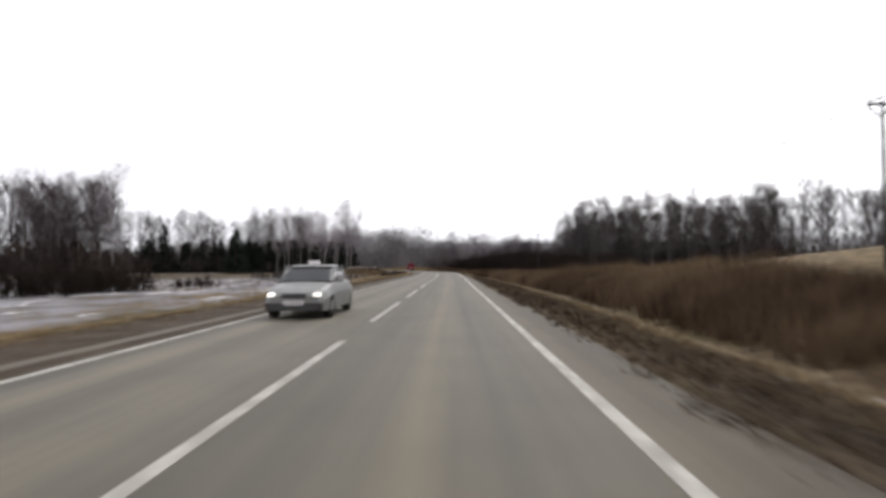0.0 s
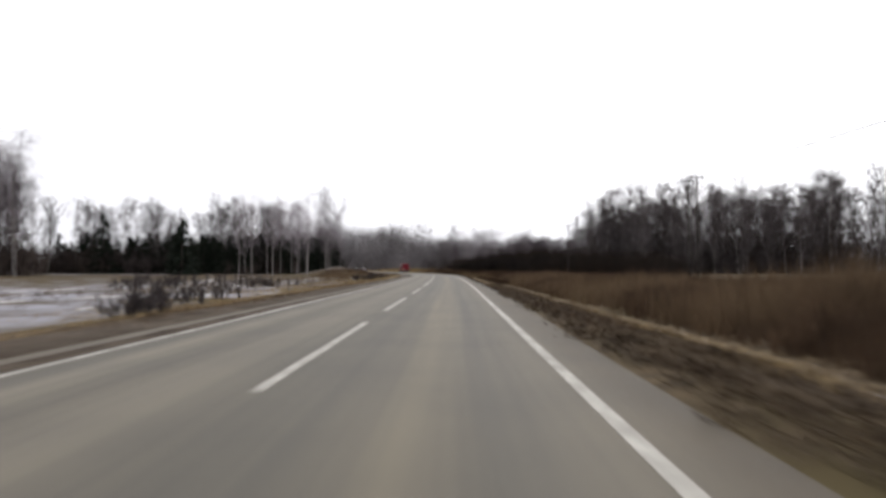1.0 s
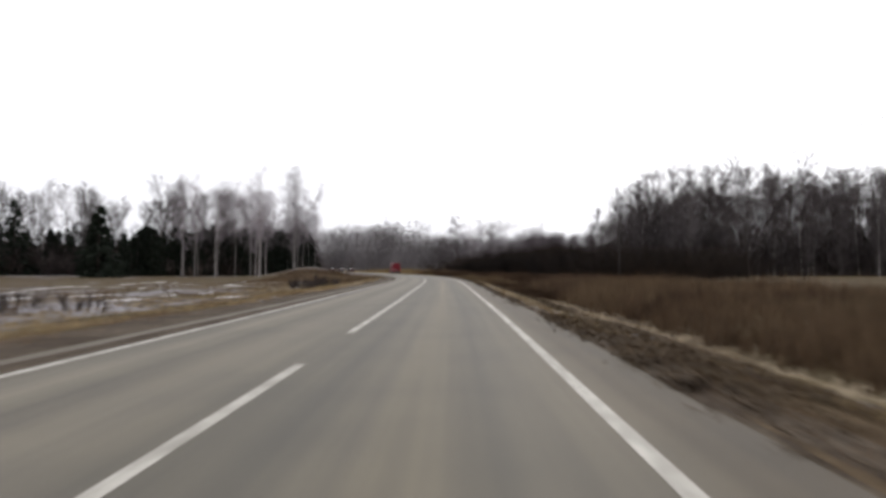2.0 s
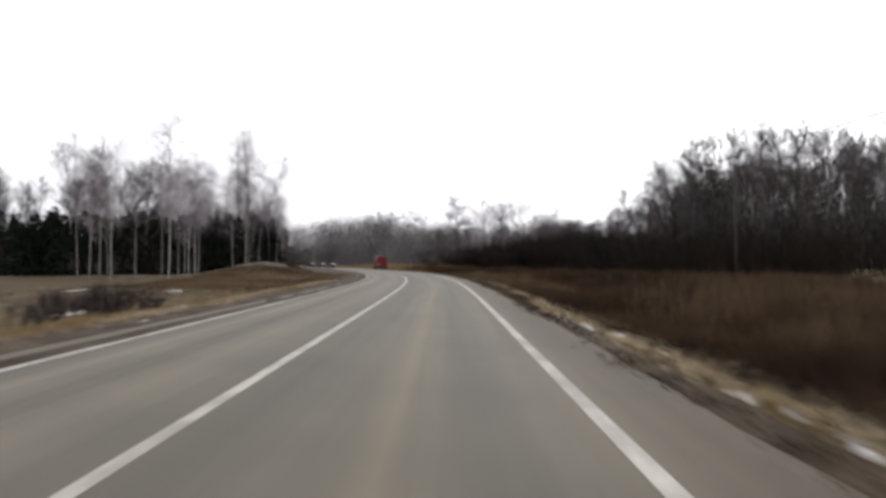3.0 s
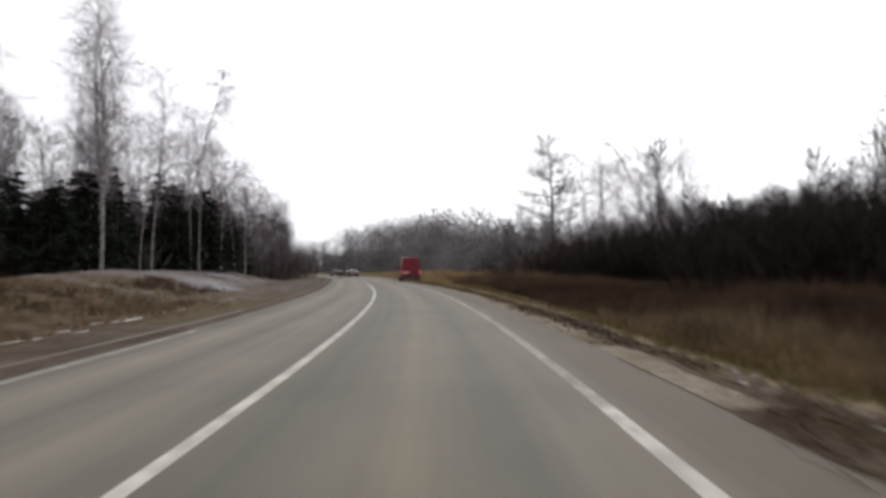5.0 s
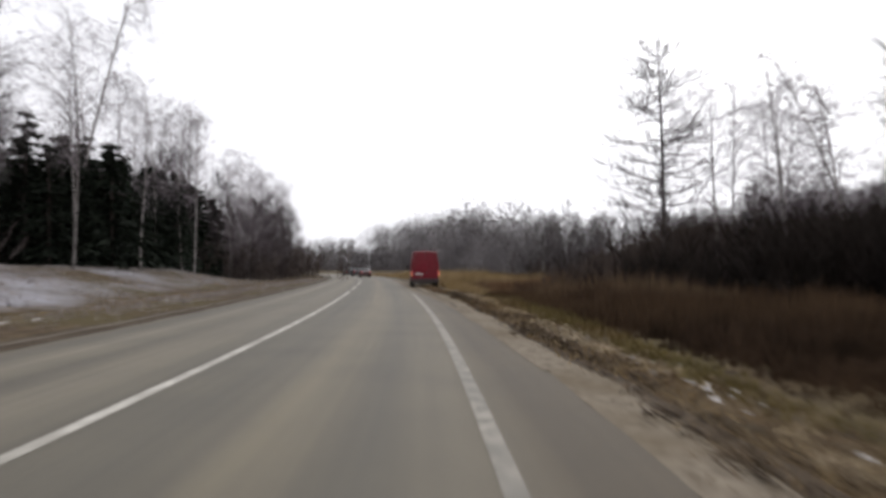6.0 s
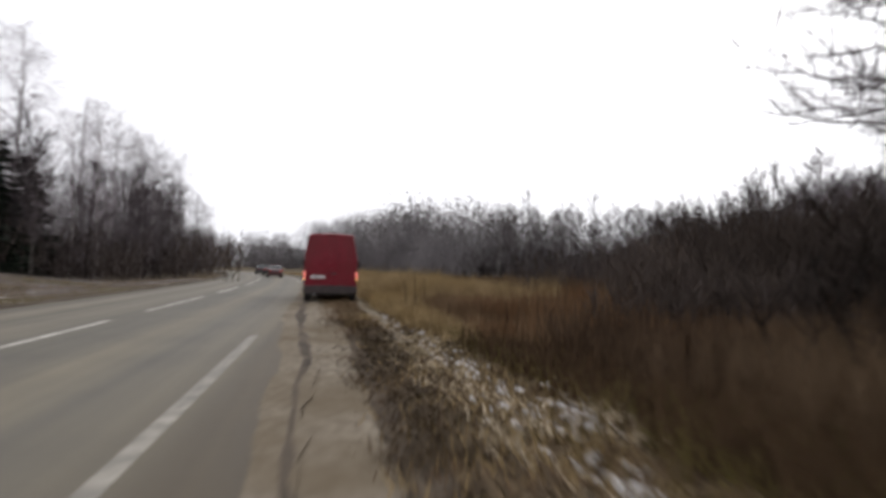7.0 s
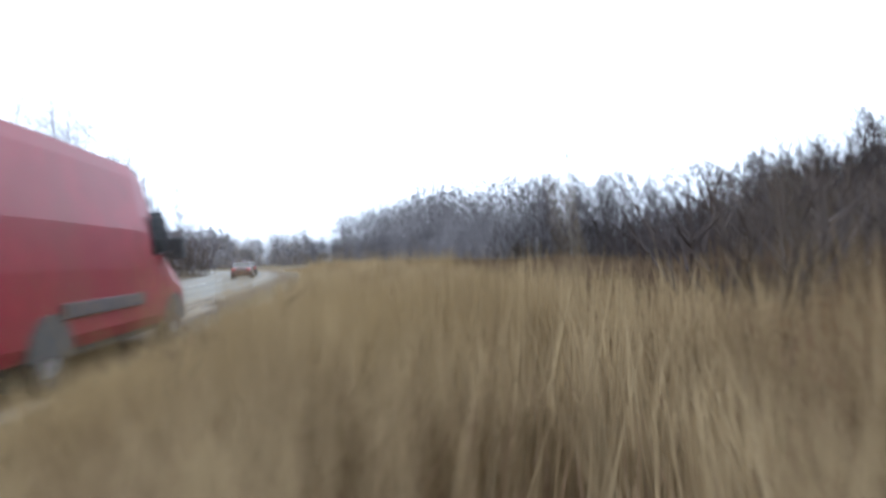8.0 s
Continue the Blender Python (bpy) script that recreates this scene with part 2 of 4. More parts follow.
DARKPAINT = mat("dark_car_paint", (0.014, 0.015, 0.019), (0.026, 0.028, 0.034), 3, 0.6, 0, 0.1)
REDCAR = mat("red_car_paint", (0.045, 0.008, 0.009), (0.06, 0.011, 0.012), 3, 0.35, 0, coat=0.5)
PLASTIC = mat("black_plastic", (0.018, 0.018, 0.019), (0.035, 0.034, 0.033), 12, 0.6, 0.1)
# dirty dark plastic on the van; on the saloons it paints shade
GREYPLASTIC = mat("dirty_grey_bumper", (0.022, 0.015, 0.015), (0.045, 0.03, 0.029), 4, 0.65, 0.1)
RUBBER = mat("tyre_rubber", (0.016, 0.016, 0.016), (0.035, 0.033, 0.03), 9, 0.85, 0.3)
STEEL = mat("wheel_steel", (0.2, 0.2, 0.21), (0.36, 0.36, 0.37), 6, 0.45, 0.05, 0.7)
PANE = mat("dark_car_glass", (0.012, 0.014, 0.016), (0.02, 0.022, 0.024), 2, 0.16, 0, coat=0.15)
LENS_RED = glowing("lit_red_lamp", (1.0, 0.24, 0.2), 0.6)
LENS_DIM = glowing("dim_red_lamp", (0.4, 0.03, 0.03), 0.3)
LENS_OFF = mat("dark_red_lens", (0.11, 0.008, 0.01), (0.14, 0.012, 0.014), 4, 0.2, 0)
LENS_AMBER = glowing("lit_amber_lamp", (1.0, 0.5, 0.14), 0.7)
LENS_WHITE = glowing("lit_headlamp", (1.0, 0.97, 0.9), 1.1)
PANE.node_tree.nodes["Principled BSDF"].inputs["Specular IOR Level"].default_value = 0.25
PLATE = mat("number_plate_white", (0.62, 0.58, 0.58), (0.74, 0.7, 0.7), 9, 0.5, 0)
INK = mat("plate_ink", (0.03, 0.03, 0.03), (0.05, 0.05, 0.05), 9, 0.6, 0)


# ---- building helpers ----
def solid(name, verts, faces, material, parent=None, label="", smooth=False):
    me = bpy.data.meshes.new(name)
    me.from_pydata(verts, [], faces)
    me.materials.append(material)
    if smooth:
        me.polygons.foreach_set("use_smooth", [True] * len(me.polygons))
    me.update()
    ob = new(name, me)
    ob.parent = parent
    if label:
        ob["label"] = label
    return ob


def part(name, bm, material, parent=None, label="", smooth=False):
    me = bpy.data.meshes.new(name)
    bmesh.ops.recalc_face_normals(bm, faces=bm.faces)
    bm.to_mesh(me)
    bm.free()
    me.materials.append(material)
    if smooth:
        me.polygons.foreach_set("use_smooth", [True] * len(me.polygons))
    ob = new(name, me)
    ob.parent = parent
    if label:
        ob["label"] = label
    return ob


def box(size, at=(0, 0, 0), bevel=0.0, turn=(0, 0, 0), bm=None):
    b = bmesh.new()
    bmesh.ops.create_cube(b, size=1.0, matrix=pose(*at, *turn) @ Matrix.Diagonal((*size, 1)))
    if bevel:
        bmesh.ops.bevel(b, geom=b.edges[:], offset=bevel, segments=2, affect="EDGES", profile=0.6)
    if bm is None:
        return b
    me = bpy.data.meshes.new("tmp")
    b.to_mesh(me)
    b.free()
    bm.from_mesh(me)
    bpy.data.meshes.remove(me)
    return bm


def drum(r1, r2, depth, at=(0, 0, 0), turn=(0, 0, 0), n=20):
    b = bmesh.new()
    bmesh.ops.create_cone(b, cap_ends=True, segments=n, radius1=r1, radius2=r2, depth=depth, matrix=pose(*at, *turn))
    return b


# ---- the line of the road: arc length and offset to the right ----
BEND_S = [0, 60, 80, 100, 120, 140, 160, 180, 200, 220, 240, 280, 320]
BEND_K = [1e-06, 3e-06, 0.000845, -0.000209, 0.001648, 0.004844, 0.003611, 0.003261, 0.000446, 0.0012, 0.003, 0.003, 0.003]
LINE_S = np.arange(-260.0, 720.0, 1.0)
_k = np.interp(LINE_S, BEND_S, BEND_K, left=0.0)
_th = np.concatenate([[0], np.cumsum((_k[1:] + _k[:-1]) / 2)])
_tm = (_th[1:] + _th[:-1]) / 2
LINE_X = np.concatenate([[0], np.cumsum(-np.sin(_tm))])
LINE_Y = np.concatenate([[0], np.cumsum(np.cos(_tm))]) - 260.0
LINE_X = LINE_X - LINE_X[260]


def on_road(s, off, z=0.0):
    x, y, a = np.interp(s, LINE_S, LINE_X), np.interp(s, LINE_S, LINE_Y), np.interp(s, LINE_S, _th)
    return x + off * np.cos(a), y + off * np.sin(a), z


def road_turn(s):
    return math.degrees(np.interp(s, LINE_S, _th))


def to_road(x, y):
    """Arc length and offset of places, as arrays."""
    x, y = np.atleast_1d(np.asarray(x, float)), np.atleast_1d(np.asarray(y, float))
    s, o = np.empty_like(x), np.empty_like(x)
    for a in range(0, len(x), 4000):
        px, py = x[a:a + 4000, None], y[a:a + 4000, None]
        i = ((px - LINE_X) ** 2 + (py - LINE_Y) ** 2).argmin(1)
        s[a:a + 4000] = LINE_S[i]
        o[a:a + 4000] = (px[:, 0] - LINE_X[i]) * np.cos(_th[i]) + (py[:, 0] - LINE_Y[i]) * np.sin(_th[i])
    return s, o


def verge(s):
    """Offset of the pale strip of straw and old snow on the verge beside the own lane."""
    return np.interp(s, [40, 70, 86, 106, 127, 140, 172, 200], [7.4, 7.5, 5.3, 5.35, 5.85, 5.85, 6.3, 6.45])


def wave(x, y):
    """A cheap smooth unevenness of the ground, between about -1 and 1."""
    return (np.sin(x * 0.61 + 1.3 * np.sin(y * 0.23)) + np.sin(y * 0.53 + 1.7 * np.sin(x * 0.31) + 2.0) + np.sin(x * 1.7 + y * 1.1) * 0.5) / 2.5


def height(x, y):
    """Height of the ground sheet: road bed, verges, a ditch, a bank beside the bend and a low rise of the field."""
    x, y = np.atleast_1d(np.asarray(x, float)), np.atleast_1d(np.asarray(y, float))
    s, o = to_road(x, y)
    flat = np.clip((s - 165) / 20, 0, 1)
    ditch = np.interp(o, [4.4, 5.2, 8.0, 12.0, 20.0], [-0.06, -0.05, -0.55, -0.15, -0.2])
    level = np.interp(o, [4.4, 5.2, 7.6, 9.5, 14.0, 20.0], [-0.06, -0.03, -0.06, -0.22, -0.15, -0.2])
    left = np.interp(-o, [4.2, 6.2, 9.0, 14.0, 30.0], [-0.06, -0.05, -0.35, -0.2, -0.3])
    z = np.where(o > 0, ditch * (1 - flat) + level * flat, left)
    z = z + 0.07 * wave(x, y) * np.clip((np.abs(o) - 5.2) / 3, 0, 1)
    z = z + 3.2 * np.exp(-((x - 36) / 17) ** 2 - ((y - 36) / 27) ** 2)
    z = z + 1.6 * np.exp(-((o + 17) / 6.0) ** 2) * np.clip((s - 150) / 30, 0, 1) * np.clip((240 - s) / 25, 0, 1)
    return np.where(np.abs(o) < 4.2, -0.08, z)


def height1(x, y):
    return float(height(x, y)[0])


def lines_of(lo, hi, step, far):
    """Grid lines: even ones between lo and hi, widening ones out to far on both sides."""
    mid = list(np.arange(lo, hi + 0.01, step))
    out, d = [], step
    p = 0.0
    while p < far:
        d *= 1.35
        p += d
        out.append(p)
    return np.array([lo - q for q in reversed(out)] + mid + [hi + q for q in out])


# ---- ground ----
def build_ground():
    gx, gy = lines_of(-70, 55, 1.1, 3500), lines_of(-15, 320, 1.6, 3500)
    X, Y = np.meshgrid(gx, gy)
    x, y = X.ravel(), Y.ravel()
    z = height(x, y)
    nx, ny = len(gx), len(gy)
    i = np.arange(nx * ny).reshape(ny, nx)
    quads = np.stack([i[:-1, :-1], i[:-1, 1:], i[1:, 1:], i[1:, :-1]], -1).reshape(-1, 4)
    ob = solid("ground", np.stack([x, y, z], 1).tolist(), quads.tolist(), FIELD, smooth=True)
    s, o = to_road(x, y)
    left = np.interp(s, [-50, 60, 90, 130, 174, 190, 230], [0.5, 0.5, 0.42, 0.28, 0.26, 0.5, 0.36]) * np.clip((-o - 6.8) / 3.5, 0, 1)
    right = np.interp(o, [4.6, 5.6, 6.6, 8.5, 10], [0.1, 0.3, 0.3, 0.18, 0.08])
    at = ob.data.attributes.new("snow", "FLOAT", "POINT")
    at.data.foreach_set("value", np.where(o < 0, left, right).astype(np.float32))
    pale = np.interp(o - verge(s), [-1.7, -0.7, -0.25, 0.35, 1.4], [0.1, 0.12, 0.42, 0.42, 0.1]) * np.interp(s, [76, 86, 160, 172], [1, 0.62, 0.62, 1]) + 0.5 * np.clip((s - 200) / 6, 0, 1) * np.clip((o - 6.5) / 2, 0, 1) * np.clip((15 - o) / 4, 0, 1)
    pale = np.where(o < 0, np.interp(-o, [6, 8, 14, 25], [0.25, 0.38, 0.3, 0.25]) - 0.2 * np.clip((s - 120) / 30, 0, 1), pale)
    hill = np.exp(-((x - 39) / 16) ** 2 - ((y - 38) / 27) ** 2)
    at = ob.data.attributes.new("straw", "FLOAT", "POINT")
    at.data.foreach_set("value", np.maximum(pale, 0.52 * np.clip(hill * 3, 0, 1)).astype(np.float32))
    return tagged(ob, "dead brown grass field with thin old snow", "ground", kind="structure")


GROUND = build_ground()


def ribbon(name, s0, s1, o0, o1, z, material, parent=None, step=2.0, label="", wobble=0.0, thick=0.0, cols=1):
    """A strip along the road between two offsets; with thick it gets sides down to below the ground."""
    ss = np.arange(s0, s1 + 0.01, min(step, s1 - s0))
    verts, faces, uvs = [], [], []
    offs = [o0 + (o1 - o0) * c / cols for c in range(cols + 1)]
    for s in ss:
        for c, o in enumerate(offs):
            w = wobble * (math.sin(s * 0.7) + math.sin(s * 0.23 + 1) + math.sin(s * 1.9 + o)) / 3 if c == (cols if abs(o1) > abs(o0) else 0) else 0
            verts.append(on_road(s, o + w, z))
            uvs.append((o, s))
    n = cols + 1
    for a in range(len(ss) - 1):
        for c in range(cols):
            faces.append((a * n + c, a * n + c + 1, (a + 1) * n + c + 1, (a + 1) * n + c))
    if thick:
        base = len(verts)
        for a in range(len(ss)):
            for c in (0, cols):
                x, y, _ = verts[a * n + c]
                verts.append((x, y, z - thick))
                uvs.append(uvs[a * n + c])
        for a in range(len(ss) - 1):
            faces.append((a * n, (a + 1) * n, base + 2 * a + 2, base + 2 * a))
            faces.append((a * n + cols, base + 2 * a + 1, base + 2 * a + 3, (a + 1) * n + cols))
    ob = solid(name, verts, faces, material, parent, label)
    uv = ob.data.uv_layers.new(name="along")
    for lp in ob.data.loops:
        uv.data[lp.index].uv = uvs[lp.vertex_index]
    return ob


ROAD = tagged(ribbon("road", -60, 640, -4.35, 4.58, 0.0, ASPHALT, thick=0.12, cols=8, wobble=0.07, step=1.0),
              "two-lane grey asphalt road with paler worn wheel tracks", "road", kind="structure")
tagged(ribbon("shoulder", 150, 222, 4.62, 5.2, -0.02, SAND, wobble=0.16, cols=2, step=1.0), "pale sandy verge beside the broken asphalt edge", "shoulder", kind="structure")
for s0, s1, o1 in ((-60, 78, 5.45), (78, 150, 5.12), (150, 420, 5.45)):
    tagged(ribbon("shoulder", s0, s1, 4.58, o1, -0.03, GRIT, wobble=0.28 if o1 > 5.3 else 0.1, cols=2), "sandy gravel shoulder with scattered dead grass", "shoulder", kind="structure")
for s0, s1, o0 in ((-60, 160, -6.0), (160, 420, -4.7)):
    tagged(ribbon("shoulder", s0, s1, o0, -4.33, -0.03, GRIT, wobble=0.3, cols=2), "brown gravel shoulder beside the oncoming lane", "shoulder", kind="structure")
ribbon("edge_line", -60, 150, 3.42, 3.58, 0.004, PAINT, ROAD)
ribbon("edge_line", 150, 198, 3.42, 3.58, 0.004, PAINT_OLD, ROAD, label="rubbed-off pale edge line")
ribbon("edge_line", 236, 460, 3.42, 3.58, 0.004, PAINT_OLD, ROAD)
ribbon("edge_line", -60, 112, -3.45, -3.3, 0.004, PAINT, ROAD)
ribbon("edge_line", 112, 158, -3.45, -3.3, 0.004, PAINT_OLD, ROAD)
ribbon("center_line", 75, 201, -0.075, 0.075, 0.004, PAINT, ROAD)
for q in range(-3, 6):
    ribbon("dash", 3 + 12 * q, 12 + 12 * q, -0.075, 0.075, 0.004, PAINT, ROAD)
for q in range(14):
    ribbon("dash", 204 + 12 * q, 213 + 12 * q, -0.075, 0.075, 0.004, PAINT, ROAD)


def strip(name, s0, s1, inner, outer, lift, material, label, category, cols=4, step=0.5):
    """A sheet that follows road and ground between two offsets, each given as (s, offset) stations, with a ragged edge."""
    rnd = np.random.RandomState(int(abs(s0)))
    ss = np.arange(s0, s1 + 0.01, step)
    a = np.interp(ss, *zip(*inner)) + 0.03 * np.sin(ss * 1.3) + rnd.normal(0, 0.025, len(ss))
    b = np.interp(ss, *zip(*outer)) + 0.04 * np.sin(ss * 0.9 + 1) + rnd.normal(0, 0.04, len(ss))
    verts, faces = [], []
    for i, q in enumerate(ss):
        for c in range(cols + 1):
            o = a[i] + (b[i] - a[i]) * c / cols
            x, y, _ = on_road(q, o)
            verts.append((x, y, (0.0 if -4.3 < o < 4.72 else max(height1(x, y), -0.05)) + lift))
    n = cols + 1
    for i in range(len(ss) - 1):
        for c in range(cols):
            faces.append((i * n + c, i * n + c + 1, (i + 1) * n + c + 1, (i + 1) * n + c))
    return tagged(solid(name, verts, faces, material), label, category, kind="structure")


strip("sand_spill", 174, 232, ((174, 4.52), (190, 4.33), (196, 4.12), (203, 3.72), (232, 3.68)), ((174, 4.66), (232, 4.7)), 0.006, SAND, "pale sand spilt over the broken asphalt edge", "sand")
strip("mud_strip", 185, 228, ((185, 4.58), (195, 4.5), (203, 4.05), (228, 4.05)), ((185, 4.63), (195, 4.6), (203, 4.25), (228, 4.25)), 0.012, MUD, "dark muddy rut along the broken asphalt edge", "mud", 2)
strip("gravel_edge", -20, 300, ((-20, -3.52), (145, -3.5), (165, -3.62), (300, -3.7)), ((-20, -5.3), (100, -5.2), (150, -4.9), (175, -4.35), (300, -4.35)), 0.006, GRIT, "grey-brown gravel creeping over the edge of the oncoming lane", "gravel", 4, 1.0)
strip("wheel_rut", 197, 210, ((197, 6.1), (210, 5.95)), ((197, 6.4), (210, 6.25)), 0.03, SAND, "pale sandy wheel rut beside the golden grass", "rut", 2)



# ---- trees ----
def tube(verts, faces, pts, radii, sides):
    """A tapering tube along points."""
    base = len(verts)
    for i, p in enumerate(pts):
        d = (pts[min(i + 1, len(pts) - 1)] - pts[max(i - 1, 0)]).normalized()
        u = d.orthogonal().normalized()
        v = d.cross(u)
        for k in range(sides):
            a = 2 * math.pi * k / sides
            verts.append(p + radii[i] * (math.cos(a) * u + math.sin(a) * v))
    for i in range(len(pts) - 1):
        for k in range(sides):
            a, b = base + i * sides + k, base + i * sides + (k + 1) % sides
            faces.append((a, b, b + sides, a + sides))


def twig(verts, faces, p, d, length, width, rnd):
    side = d.cross(Vector((rnd.uniform(-1, 1), rnd.uniform(-1, 1), rnd.uniform(-1, 1)))).normalized() * width * 0.5
    b = len(verts)
    verts.extend((p - side, p + side, p + d * length))
    faces.append((b, b + 1, b + 2))


def bare_tree(name, seed, tall, start=0.3, limbs=44, reach=0.2, rise=50, droop=0.25, bark=None, radius=0.14, bend=0.03, subs=5, twigs=7, fine=0.013, tip=0.08, lean=(0, 0), stout=False, round_top=True, knots=4, wavy=0.05, twig_len=(0.7, 1.7), erect=0.0, leafless=None):
    """A leafless tree: a tapered, slightly bent trunk; limbs, side shoots and fine twigs as its crown."""
    rnd = random.Random(seed)
    root = new(name)
    tv, tf, cv, cf = [], [], [], []
    ph = rnd.uniform(0, 6)
    n = 9

    def axis(h):
        q = h / tall
        return Vector((lean[0] * q ** 1.6 * tall + bend * tall * math.sin(q * 3 + ph) * q, lean[1] * q ** 1.6 * tall + bend * tall * math.cos(q * 2.3 + ph * 2) * q, h))

    pts = [axis(tall * i / n) for i in range(n + 1)]
    tube(tv, tf, [Vector((0, 0, -0.5))] + pts, [radius * 1.25] + [radius * (1 - 0.86 * i / n) for i in range(n + 1)], 7)
    for i in range(limbs):
        q = start + (1 - start) * ((i + rnd.random()) / limbs) ** 0.9
        h = q * tall
        a = rnd.uniform(0, 2 * math.pi)
        up = radians(rise + rnd.uniform(-14, 14))
        f = (q - start) / (1 - start)
        shape = (1 - f) ** 0.5 * (0.55 + 0.9 * f) if round_top else (1 - f) ** 0.5
        size = tall * (reach * shape * rnd.uniform(0.65, 1.15) + tip * rnd.uniform(0.5, 1.0) * (1 - 0.5 * f))
        out = Vector((math.cos(a), math.sin(a), 0))
        p, lp = axis(h), []
        kn = knots - 1
        for k in range(knots):
            lp.append(p.copy())
            ang = up - droop * k * 3 / kn * radians(38)
            p = p + (out * math.cos(ang) + Vector((0, 0, math.sin(ang)))) * size / kn + Vector((rnd.uniform(-1, 1), rnd.uniform(-1, 1), rnd.uniform(-1, 1))) * size * wavy
        r0 = radius * (0.36 if not stout else 0.5) * (1 - 0.72 * f)
        tube(cv, cf, lp, [r0 * (1 - 0.85 * k / kn) for k in range(knots)], 3)
        for k in range(subs if knots == 4 else int(subs * (0.25 + 0.75 * shape))):
            u = rnd.uniform(0.12, 1.0) * kn
            j = min(int(u), kn - 1)
            sp = lp[j].lerp(lp[j + 1], u - j)
            sd = (out * rnd.uniform(0.2, 1) + Vector((rnd.uniform(-0.8, 0.8), rnd.uniform(-0.8, 0.8), rnd.uniform(-0.3, 0.9) + erect - droop * 0.8))).normalized()
            sl = size * rnd.uniform(0.3, 0.7)
            twig(cv, cf, sp, sd, sl, fine * 2.2, rnd)
            for _ in range(twigs):
                tp = sp + sd * sl * rnd.uniform(0.15, 0.95)
                td = (sd * 0.8 + Vector((rnd.uniform(-0.6, 0.6), rnd.uniform(-0.6, 0.6), rnd.uniform(0.0, 1.1) + erect - droop * 2.2))).normalized()
                twig(cv, cf, tp, td, rnd.uniform(*twig_len) * min(1.0, size * 0.45), fine, rnd)
    solid("trunk", tv, tf, bark or BIRCH_BARK, root, smooth=True)
    solid("crown", cv, cf, leafless or (TWIGS if bark else PALED_BIRCH_TWIGS), root)
    return root


def spruce(name, seed, tall, spread=0.2):
    """A dark spruce: trunk, and whorls of drooping boughs each hung with many small needle sprays."""
    rnd = random.Random(seed)
    root = new(name)
    tv, tf, cv, cf = [], [], [], []
    tube(tv, tf, [Vector((0, 0, -0.4)), Vector((0, 0, tall * 0.5)), Vector((0, 0, tall))], [0.02 * tall, 0.012 * tall, 0.01], 6)
    rows = 17
    for i in range(rows):
        q = 0.06 + 0.94 * i / rows
        for k in range(8):
            a = rnd.uniform(0, 2 * math.pi)
            size = tall * spread * (1 - q) ** 0.85 * rnd.uniform(0.6, 1.15) + 0.12
            out = Vector((math.cos(a), math.sin(a), 0))
            p = Vector((0, 0, q * tall + rnd.uniform(-0.2, 0.2)))
            for j in range(7):
                u = (j + 0.5) / 7
                c = p + out * size * u + Vector((0, 0, -size * 0.35 * u + size * 0.12 * u * u))
                d = (out + Vector((rnd.uniform(-0.9, 0.9), rnd.uniform(-0.9, 0.9), rnd.uniform(-0.9, 0.1)))).normalized()
                twig(cv, cf, c, d, 0.3 + size * 0.22, 0.22 + 0.05 * size, rnd)
    solid("trunk", tv, tf, DARK_BARK, root)
    solid("crown", cv, cf, NEEDLES, root)
    return root


R = random.Random(11)
BIRCHES = [bare_tree("birch", 21, 20, 0.34, 54, 0.17, 56, 0.35, radius=0.115, subs=5, twigs=5, fine=0.0135),
           bare_tree("birch", 22, 18, 0.28, 52, 0.2, 50, 0.45, radius=0.105, bend=0.045, subs=5, twigs=5, fine=0.0135),
           bare_tree("birch", 23, 21, 0.42, 48, 0.16, 60, 0.3, radius=0.11, bend=0.02, subs=5, twigs=5, fine=0.0135),
           bare_tree("birch", 24, 16, 0.25, 54, 0.23, 48, 0.4, radius=0.1, bend=0.05, subs=5, twigs=5, fine=0.0135)]
ALDERS = [bare_tree("alder", 31, 14, 0.1, 52, 0.25, 56, 0.02, DARK_BARK, 0.12, 0.03, 4, 7, 0.028, 0.1, wavy=0.03, erect=0.35),
          bare_tree("alder", 32, 12, 0.08, 52, 0.28, 52, 0.02, DARK_BARK, 0.11, 0.04, 4, 7, 0.028, 0.1, wavy=0.03, erect=0.35),
          bare_tree("alder", 33, 17, 0.12, 52, 0.22, 58, 0.02, DARK_BARK, 0.13, 0.02, 4, 7, 0.028, 0.1, wavy=0.03, erect=0.35)]
ASPENS = [bare_tree("aspen", 35, 18, 0.2, 50, 0.18, 64, -0.05, GREY_BARK, 0.13, 0.02, 4, 7, 0.026, 0.09, wavy=0.03, erect=0.45),
          bare_tree("aspen", 36, 16, 0.16, 50, 0.21, 61, 0.0, GREY_BARK, 0.12, 0.03, 4, 7, 0.026, 0.09, wavy=0.03, erect=0.45)]
FAR_ALDERS = [bare_tree("alder", 37, 15, 0.1, 44, 0.25, 56, 0.0, GREY_BARK, 0.13, 0.03, 4, 5, 0.036, 0.1, wavy=0.025, erect=0.5, leafless=HALF_HAZED_TWIGS),
              bare_tree("alder", 38, 17, 0.16, 44, 0.21, 60, 0.0, GREY_BARK, 0.13, 0.02, 4, 5, 0.036, 0.1, wavy=0.025, erect=0.5, leafless=HALF_HAZED_TWIGS)]
